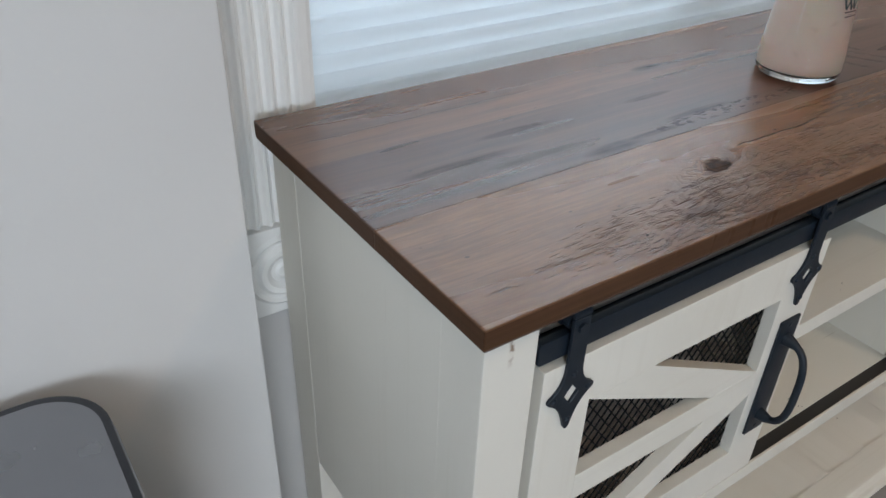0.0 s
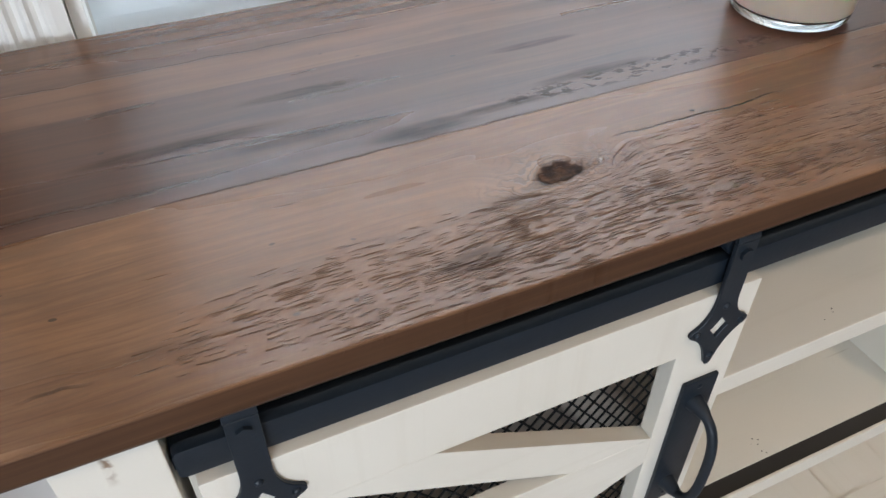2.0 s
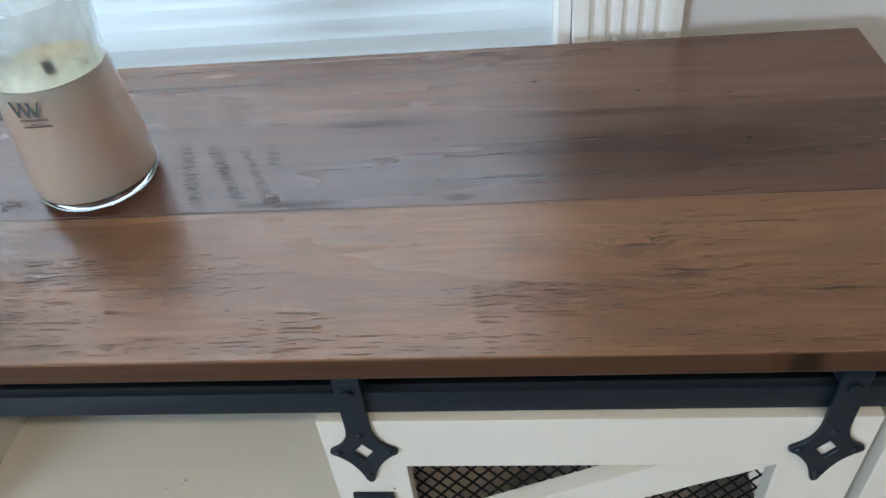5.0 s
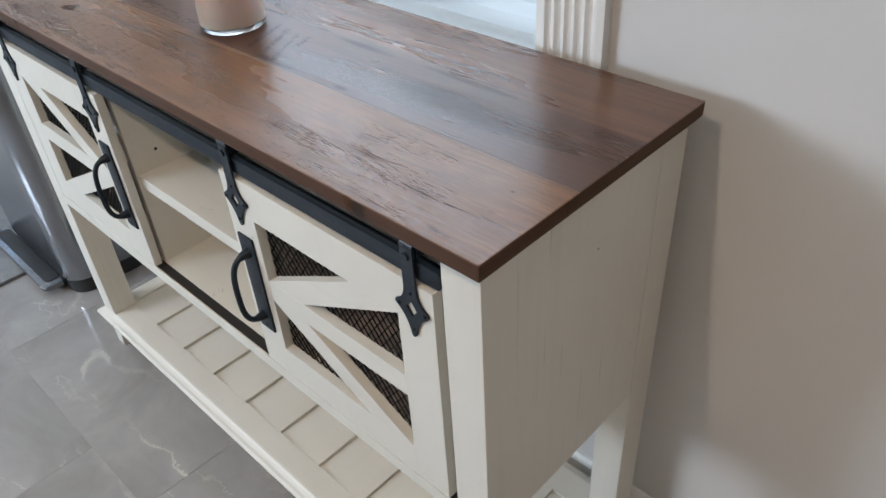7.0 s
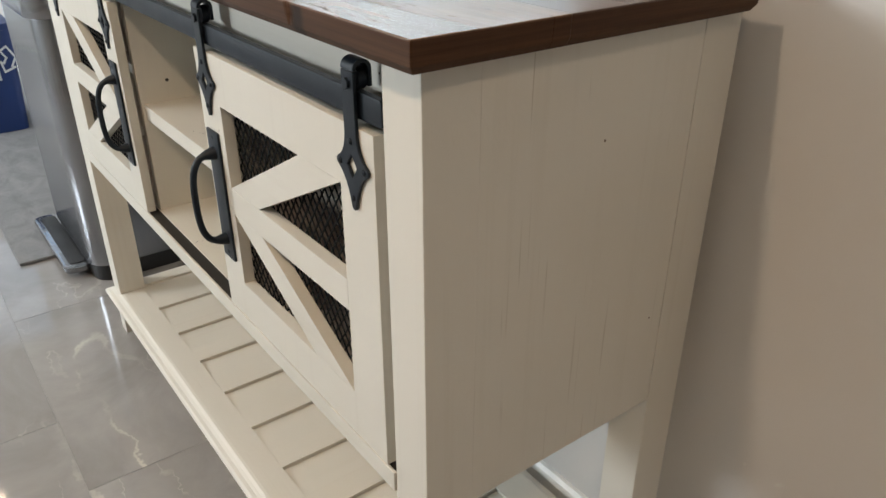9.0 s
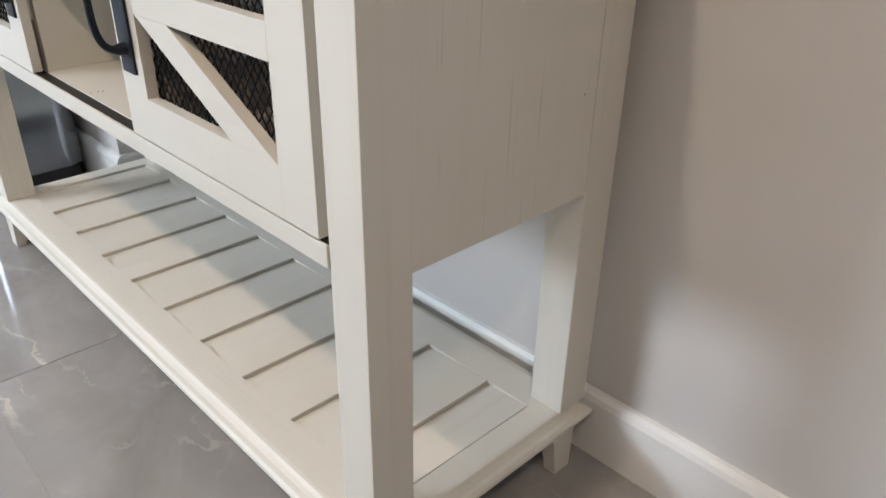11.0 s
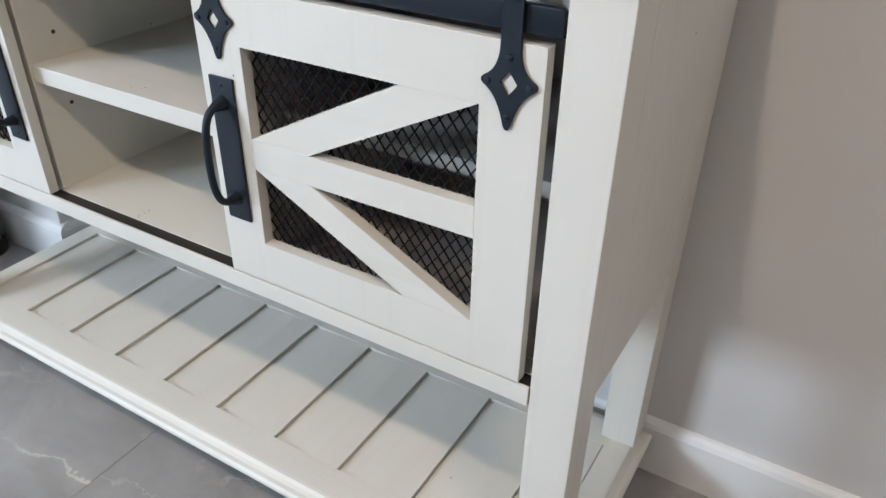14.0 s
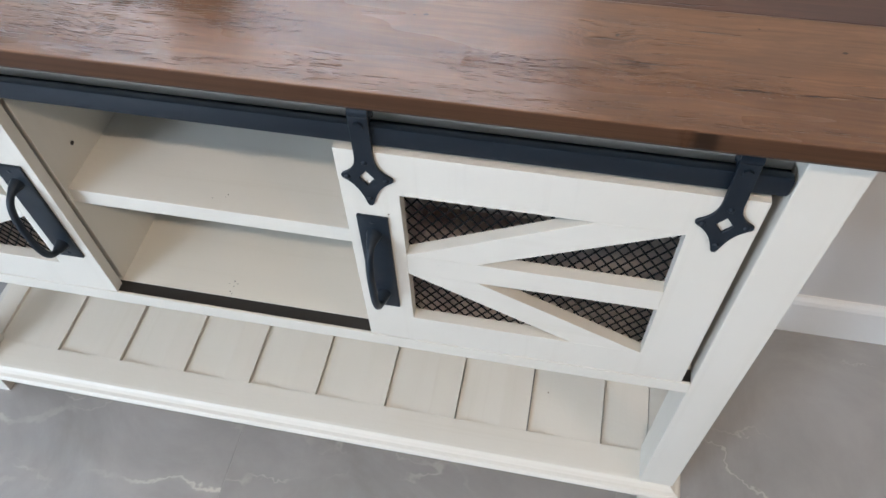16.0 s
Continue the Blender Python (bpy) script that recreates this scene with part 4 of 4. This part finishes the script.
def pull(x, parent):
    plate = box(x - 0.0165, x + 0.0165, 0.0165, 0.0200, 0.549, 0.719, 0.0012)
    part("handle_plate", plate, IRON, parent, "flat black iron plate")
    pts, rad = [], []
    n = 22
    for k in range(n + 1):
        u = k / n
        a = math.pi * u
        z = 0.634 + 0.057 * math.copysign(abs(math.cos(a)) ** 0.72, math.cos(a))
        y = 0.0175 - 0.0325 * abs(math.sin(a)) ** 0.55
        pts.append((x, y, z))
        rad.append(0.0042 + 0.0044 * max(0.0, 1 - min(u, 1 - u) / 0.10) ** 1.5)
    part("pull", tube(pts, rad), IRON, parent, "bowed black iron pull")
    for z in (0.7105, 0.5575):
        part("screw", rivet(x, 0.0170, z, 0.0032, 0.0014), IRON, parent)


def barn_door(x0, sgn):
    """A framed door with a K brace over dark wire mesh; sgn 1: its latch side faces -x."""
    def X(u):
        return x0 + u if sgn > 0 else x0 - u
    yf, yb = 0.0200, 0.0345
    w, z0, z1 = 0.389, 0.4685, 0.8125
    st = 0.0595
    u1 = 0.3305

    def piece(pts, bev=0.0007, dy=0.0):
        return prism([(X(u), z) for u, z in pts], "y", yf + dy, yb, bev)

    bm = bmesh.new()
    for loop in ([(0, z0), (w, z0), (w, z1), (0, z1)], [(st, 0.5235), (u1, 0.5235), (u1, 0.7545), (st, 0.7545)]):
        vs = [bm.verts.new((X(u), yf, z)) for u, z in loop]
        for i in range(4):
            bm.edges.new((vs[i], vs[(i + 1) % 4]))
    bmesh.ops.triangle_fill(bm, use_beauty=True, use_dissolve=False, edges=bm.edges[:], normal=(0, -1, 0))
    ext = bmesh.ops.extrude_face_region(bm, geom=bm.faces[:])
    for v in ext["geom"]:
        if isinstance(v, bmesh.types.BMVert):
            v.co.y = yb
    bmesh.ops.recalc_face_normals(bm, faces=bm.faces[:])
    sharp = [e for e in bm.edges if len(e.link_faces) == 2 and e.calc_face_angle() > 0.5]
    bmesh.ops.bevel(bm, geom=sharp, offset=0.0008, segments=2, affect="EDGES", profile=0.6)
    door = part("sliding_door", bm, PAINT_Z, side, "cream framed barn door with a K brace over wire mesh")
    part("middle_rail", piece([(st, 0.655), (0.137, 0.6555), (u1, 0.6555), (u1, 0.6205), (0.137, 0.6205), (st, 0.620)]), PAINT_X, door)
    part("brace", piece([(st, 0.655), (0.249, 0.7545), (u1, 0.7545), (0.137, 0.6555)], 0.0005, 0.0001), PAINT_X, door, "slanting cream brace")
    part("brace", piece([(st, 0.620), (0.137, 0.6205), (u1, 0.5235), (0.249, 0.5235)], 0.0005, 0.0001), PAINT_X, door, "slanting cream brace")
    # expanded metal: crossing strands
    grid = bmesh.new()
    a0, a1, b0, b1 = st - 0.006, u1 + 0.006, 0.519, 0.760
    pu, pz, hwid = 0.0136, 0.0185, 0.00072
    slope = pz / pu
    ln = math.hypot(1, slope)
    for s in (1, -1):
        c = -slope * (a1 - a0) if s > 0 else 0.0
        lim = (b1 - b0) + (slope * (a1 - a0) if s < 0 else 0.0)
        while c < lim:
            # line z = b0 + c + s * slope * (u - a0)
            us = []
            for z in (b0, b1):
                us.append(a0 + (z - b0 - c) / (s * slope))
            lo, hi = max(a0, min(us)), min(a1, max(us))
            if hi - lo > 0.002:
                za, zb_ = b0 + c + s * slope * (lo - a0), b0 + c + s * slope * (hi - a0)
                nx, nz = -s * slope / ln * hwid, 1 / ln * hwid
                yo = 0.0347 + (0.0005 if s > 0 else 0.0)
                vs = []
                for (u, z) in ((lo, za), (hi, zb_)):
                    for sg, dy in ((1, 0), (-1, 0), (-1, 0.0013), (1, 0.0013)):
                        vs.append(grid.verts.new((X(u + sg * nx), yo + dy, z + sg * nz)))
                for q in range(4):
                    grid.faces.new((vs[q], vs[(q + 1) % 4], vs[4 + (q + 1) % 4], vs[4 + q]))
            c += pz
    bmesh.ops.recalc_face_normals(grid, faces=grid.faces[:])
    part("wire_mesh", grid, MESH_METAL, door, "dark expanded metal mesh", False)
    hanger(X(0.0305), door)
    hanger(X(0.3585), door)
    pull(X(0.0285), door)
    return door


barn_door(0.8225, 1)
barn_door(1.295 - 0.8255, -1)


# a few dark crumbs on the open shelves
rng = random.Random(4)
crumbs = []
for cx, cy, cz in ((0.645, 0.064, 0.6505), (0.656, 0.069, 0.6505), (0.617, 0.063, 0.466), (0.623, 0.059, 0.466), (0.622, 0.048, 0.466)):
    for _ in range(2):
        r = rng.uniform(0.0004, 0.0008)
        x, y = cx + rng.uniform(-0.004, 0.004), cy + rng.uniform(-0.004, 0.004)
        crumbs.append(box(x - r, x + r, y - r * 0.7, y + r * 0.7, cz, cz + r, r * 0.25, 1))
tagged(part("crumbs", join(*crumbs), WICK), "tiny dark crumbs on the open shelves", "crumbs", "", "stuff")


# ---------------------------------------------------------------- candle on the top
CX, CY = 0.627, 0.2015
candle = thing("jar_candle", (CX, CY, H), "large glass jar candle with pink beige wax and a wooden wick", "candle")
ZJ = H + 0.0003


def jar_r(z):
    """Outer radius of the hourglass jar at a height above the table."""
    pts = [(0.0, 0.0462), (0.004, 0.0485), (0.012, 0.0495), (0.03, 0.0488), (0.07, 0.0452), (0.10, 0.0430), (0.118, 0.0432), (0.14, 0.0470), (0.165, 0.0505), (0.172, 0.0508)]
    for (a, ra), (b, rb) in zip(pts, pts[1:]):
        if z <= b:
            t = (z - a) / (b - a)
            return ra + (rb - ra) * t
    return pts[-1][1]


zs = [0.0, 0.002, 0.004, 0.008, 0.012, 0.02, 0.03, 0.045, 0.06, 0.075, 0.09, 0.10, 0.108, 0.118, 0.13, 0.14, 0.152, 0.165, 0.172]
outer = [(0.0, ZJ)] + [(jar_r(z), ZJ + z) for z in zs]
inner = [(jar_r(z) - 0.0030, ZJ + z) for z in reversed(zs) if z > 0.0075]
part("jar", lathe(outer + [(jar_r(0.172) - 0.0012, ZJ + 0.1735)] + inner + [(jar_r(0.012) - 0.006, ZJ + 0.0062), (0.0, ZJ + 0.0058)], CX, CY, 64), GLASS, candle, "clear hourglass glass jar")
WZ = 0.103
wz = [0.0064, 0.0085, 0.0120, 0.02, 0.035, 0.05, 0.065, 0.08, 0.09, WZ - 0.002]
wax_prof = [(0.0, ZJ + 0.0060)] + [(jar_r(max(z, 0.008)) - (0.0062 if z < 0.008 else 0.0027), ZJ + z) for z in wz] + [(jar_r(WZ) - 0.0027, ZJ + WZ), (jar_r(WZ) - 0.008, ZJ + WZ - 0.003), (0.022, ZJ + WZ - 0.006), (0.0, ZJ + WZ - 0.006)]
part("wax", lathe(wax_prof, CX, CY, 64), WAX, candle, "pink beige candle wax")
part("melted_wax", lathe([(0.0, ZJ + WZ - 0.0055), (0.022, ZJ + WZ - 0.0055), (jar_r(WZ) - 0.0085, ZJ + WZ - 0.0026), (jar_r(WZ) - 0.0024, ZJ + WZ + 0.0008)], CX, CY, 48), WAX_TOP, candle, "pale melted wax surface")
part("wax_film", lathe([(jar_r(z) - 0.0034, ZJ + z) for z in (0.1010, 0.11, 0.118, 0.13, 0.14, 0.152, 0.160)], CX, CY, 48), FILM, candle, "hazy wax film inside the glass")
part("wick", box(CX - 0.0045, CX + 0.0045, CY - 0.0008, CY + 0.0008, ZJ + WZ - 0.006, ZJ + WZ + 0.003, 0.0003), WICK, candle, "charred flat wooden wick")
# print on the jar: an abstract zigzag mark and small bars, wrapped round the glass
PA = radians(-91)


def wrapped(poly, lift=0.0006):
    """A flat outline (along, up) laid on the jar's face."""
    bm = bmesh.new()
    lo, hi = [], []
    for s, z in poly:
        for l, off in ((lo, 0.0001), (hi, lift)):
            r = jar_r(z) + off
            a = PA + s / r
            l.append(bm.verts.new((CX + r * math.cos(a), CY + r * math.sin(a), ZJ + z)))
    n = len(poly)
    bm.faces.new(hi)
    bm.faces.new(lo[::-1])
    for i in range(n):
        bm.faces.new((lo[i], lo[(i + 1) % n], hi[(i + 1) % n], hi[i]))
    bmesh.ops.recalc_face_normals(bm, faces=bm.faces[:])
    return bm


def stroke(s0, z0, s1, z1, w):
    return [(s0 - w / 2, z0), (s0 + w / 2, z0), (s1 + w / 2, z1), (s1 - w / 2, z1)]


mark = [wrapped(stroke(-0.0125 + d, 0.0970, -0.0085 + d, 0.0855, 0.0024)) for d in (0.0, 0.0075, 0.0135)]
mark += [wrapped(stroke(-0.0085 + d, 0.0855, -0.0045 + d, 0.0970, 0.0010)) for d in (0.0, 0.0075, 0.0135)]
part("printed_mark", join(*mark), INK, candle, "dark grey zigzag mark")
part("printed_lines", join(wrapped([(-0.0095, 0.0818), (0.0115, 0.0818), (0.0115, 0.0834), (-0.0095, 0.0834)]), wrapped([(-0.002, 0.0797), (0.003, 0.0797), (0.003, 0.0801), (-0.002, 0.0801)]), wrapped([(-0.0085, 0.0768), (0.0125, 0.0768), (0.0125, 0.0781), (-0.0085, 0.0781)])), WAX_PRINT, candle, "small printed lines")


# ---------------------------------------------------------------- step bin beside the sideboard
def rounded_rect(x0, x1, y0, y1, r, n=6):
    pts = []
    for cx, cy, a0 in ((x1 - r, y1 - r, 0), (x0 + r, y1 - r, 90), (x0 + r, y0 + r, 180), (x1 - r, y0 + r, 270)):
        for k in range(n + 1):
            a = radians(a0 + 90 * k / n)
            pts.append((cx + r * math.cos(a), cy + r * math.sin(a)))
    return pts


TX0, TX1, TY0, TY1 = -0.665, -0.214, 0.010, 0.290
can = thing("pedal_bin", ((TX0 + TX1) / 2, (TY0 + TY1) / 2, 0), "brushed steel pedal bin with a flat smooth lid", "trash can")
part("base", prism(rounded_rect(TX0 + 0.004, TX1 - 0.004, TY0 + 0.02, TY1 - 0.004, 0.05), "z", 0.0, 0.045, 0.003), BLACK_PLASTIC, can, "black plastic base")
part("body", prism(rounded_rect(TX0, TX1, TY0 + 0.014, TY1, 0.055, 10), "z", 0.046, 0.676, 0.003), STEEL, can)
part("collar", prism(rounded_rect(TX0 - 0.006, TX1 + 0.006, TY0 + 0.004, TY1 + 0.003, 0.060, 10), "z", 0.677, 0.727, 0.003), STEEL, can, "brushed steel collar")
lid_edge = part("lid", prism(rounded_rect(TX0 - 0.004, TX1 + 0.004, TY0 + 0.005, TY1 + 0.002, 0.058, 10), "z", 0.7275, 0.7385, 0.003), STEEL_RIM, can, "dark polished lid rim")
part("lid_panel", prism(rounded_rect(TX0 + 0.003, TX1 - 0.003, TY0 + 0.012, TY1 - 0.010, 0.052, 10), "z", 0.737, 0.7425, 0.002), LID_STEEL, lid_edge, "grey steel lid face")
part("pedal", join(prism(rounded_rect(TX0 - 0.015, TX1 - 0.066, TY0 - 0.043, TY0 + 0.03, 0.026, 8), "z", 0.018, 0.036, 0.006)), LID_STEEL, can, "wide steel foot pedal")
# black plate laid on the pedal stands for its dark recess
part("pedal_inset", prism(rounded_rect(TX0 + 0.008, TX1 - 0.088, TY0 - 0.026, TY0 + 0.014, 0.014, 6), "z", 0.0362, 0.0385, 0.001), BLACK_PLASTIC, can, "black plate drawn in place of the pedal's dark recess")
part("pedal_arm", box(TX0 + 0.08, TX1 - 0.11, TY0 - 0.02, TY0 + 0.045, 0.004, 0.018, 0.002), BLACK_PLASTIC, can)


# ---------------------------------------------------------------- rug and blue bin further back
tagged(part("rug", box(-2.6, -0.445, -0.118, 0.288, 0.0005, 0.011, 0.004), RUG), "mottled grey low pile rug on the tiles", "rug")
BXF = -1.665
bin_ = thing("recycling_bin", (BXF - 0.14, 0.03, 0.011), "blue plastic recycling bin with white arrows", "recycling bin")


def tapered(x0, x1, y0, y1, z0, z1, flare, wall=0.004):
    bm = bmesh.new()
    rows = []
    for (z, f) in ((z0, 0.0), (z1, flare), (z1, flare - wall), (z0 + wall, -wall)):
        rows.append([bm.verts.new((x, y, z)) for x, y in rounded_rect(x0 - f, x1 + f, y0 - f, y1 + f, 0.03, 6)])
    n = len(rows[0])
    for a, b in zip(rows, rows[1:]):
        for k in range(n):
            bm.faces.new((a[k], a[(k + 1) % n], b[(k + 1) % n], b[k]))
    bm.faces.new(rows[0])
    bm.faces.new(rows[-1])
    bmesh.ops.recalc_face_normals(bm, faces=bm.faces[:])
    return bm


part("tub", tapered(BXF - 0.27, BXF, -0.100, 0.150, 0.0112, 0.415, 0.018), BLUE_PLASTIC, bin_)
rimb = rounded_rect(BXF - 0.294, BXF + 0.024, -0.124, 0.174, 0.036, 6)
part("rim", prism(rimb, "z", 0.405, 0.43, 0.003), BLUE_PLASTIC, bin_, "rolled blue rim")


def arrow(ang):
    """One of the three bent arrows, in the plane of the bin's front."""
    pts = [(-0.050, 0.055), (-0.018, 0.055), (-0.018, 0.064), (0.008, 0.042), (-0.018, 0.020), (-0.018, 0.030), (-0.038, 0.030), (-0.052, 0.006), (-0.073, 0.018)]
    c, s = math.cos(ang), math.sin(ang)
    return [(c * (p[0] + 0.012) - s * (p[1] + 0.004), s * (p[0] + 0.012) + c * (p[1] + 0.004)) for p in pts]


arrows = []
for k in range(3):
    q = [(0.078 + 1.16 * a, 0.296 + 1.16 * b) for a, b in arrow(radians(120 * k))]
    n = len(q)
    for i in range(n):
        # a narrow painted line along each edge of the arrow
        (ax_, az_), (bx_, bz_) = q[i], q[(i + 1) % n]
        ln = math.hypot(bx_ - ax_, bz_ - az_)
        ux, uz = (bx_ - ax_) / ln * 0.0036, (bz_ - az_) / ln * 0.0036
        bm = prism([(ax_ - ux - uz, az_ - uz + ux), (bx_ + ux - uz, bz_ + uz + ux), (bx_ + ux + uz, bz_ + uz - ux), (ax_ - ux + uz, az_ - uz - ux)], "x", BXF + 0.0005, BXF + 0.0025)
        for v in bm.verts:
            v.co.x += 0.018 * (v.co.z - 0.0112) / 0.404 + 0.0012
        arrows.append(bm)
part("arrow_mark", join(*arrows), WHITE_PRINT, bin_, "white chasing arrows")


# ---------------------------------------------------------------- floor tiles
setting("ground_slab", box(X0 - T, X1 + T, Y0 - T, WALL + T, -0.12, -0.0008), GROUT, "grout bed under the tiles")
floor = tagged(new("floor"), "polished grey marble-look floor tiles with pale veins", "floor", "", "structure")
TS, GAP = 0.68, 0.0012
tile_mesh = None


def tile_part(x0, x1, y0, y1):
    bm = box(x0 + GAP / 2, x1 - GAP / 2, y0 + GAP / 2, y1 - GAP / 2, -0.0040, 0.0)
    bmesh.ops.bevel(bm, geom=[e for e in bm.edges if min(v.co.z for v in e.verts) > -0.001], offset=0.0004, segments=1, affect="EDGES")
    return bm


row = 0
y = -0.187 + TS
while y > Y0:
    y1_, y0_ = min(y, WALL), max(y - TS, Y0)
    xs = (-0.155 if row % 2 == 0 else 0.297) - TS * 9
    while xs < X1:
        a, b = max(xs, X0), min(xs + TS, X1)
        if b - a > 0.02:
            if b - a > TS - 1e-6 and y1_ - y0_ > TS - 1e-6:
                if tile_mesh is None:
                    bm = tile_part(-TS / 2, TS / 2, -TS / 2, TS / 2)
                    tile_mesh = bpy.data.meshes.new("tile")
                    bm.to_mesh(tile_mesh)
                    bm.free()
                    tile_mesh.materials.append(TILE)
                t_ = new("tile", tile_mesh)
                t_.parent = floor
                t_.location = ((a + b) / 2, (y0_ + y1_) / 2, 0)
            else:
                part("tile", tile_part(a, b, y0_, y1_), TILE, floor, "", False)
        xs += TS
    y -= TS
    row += 1
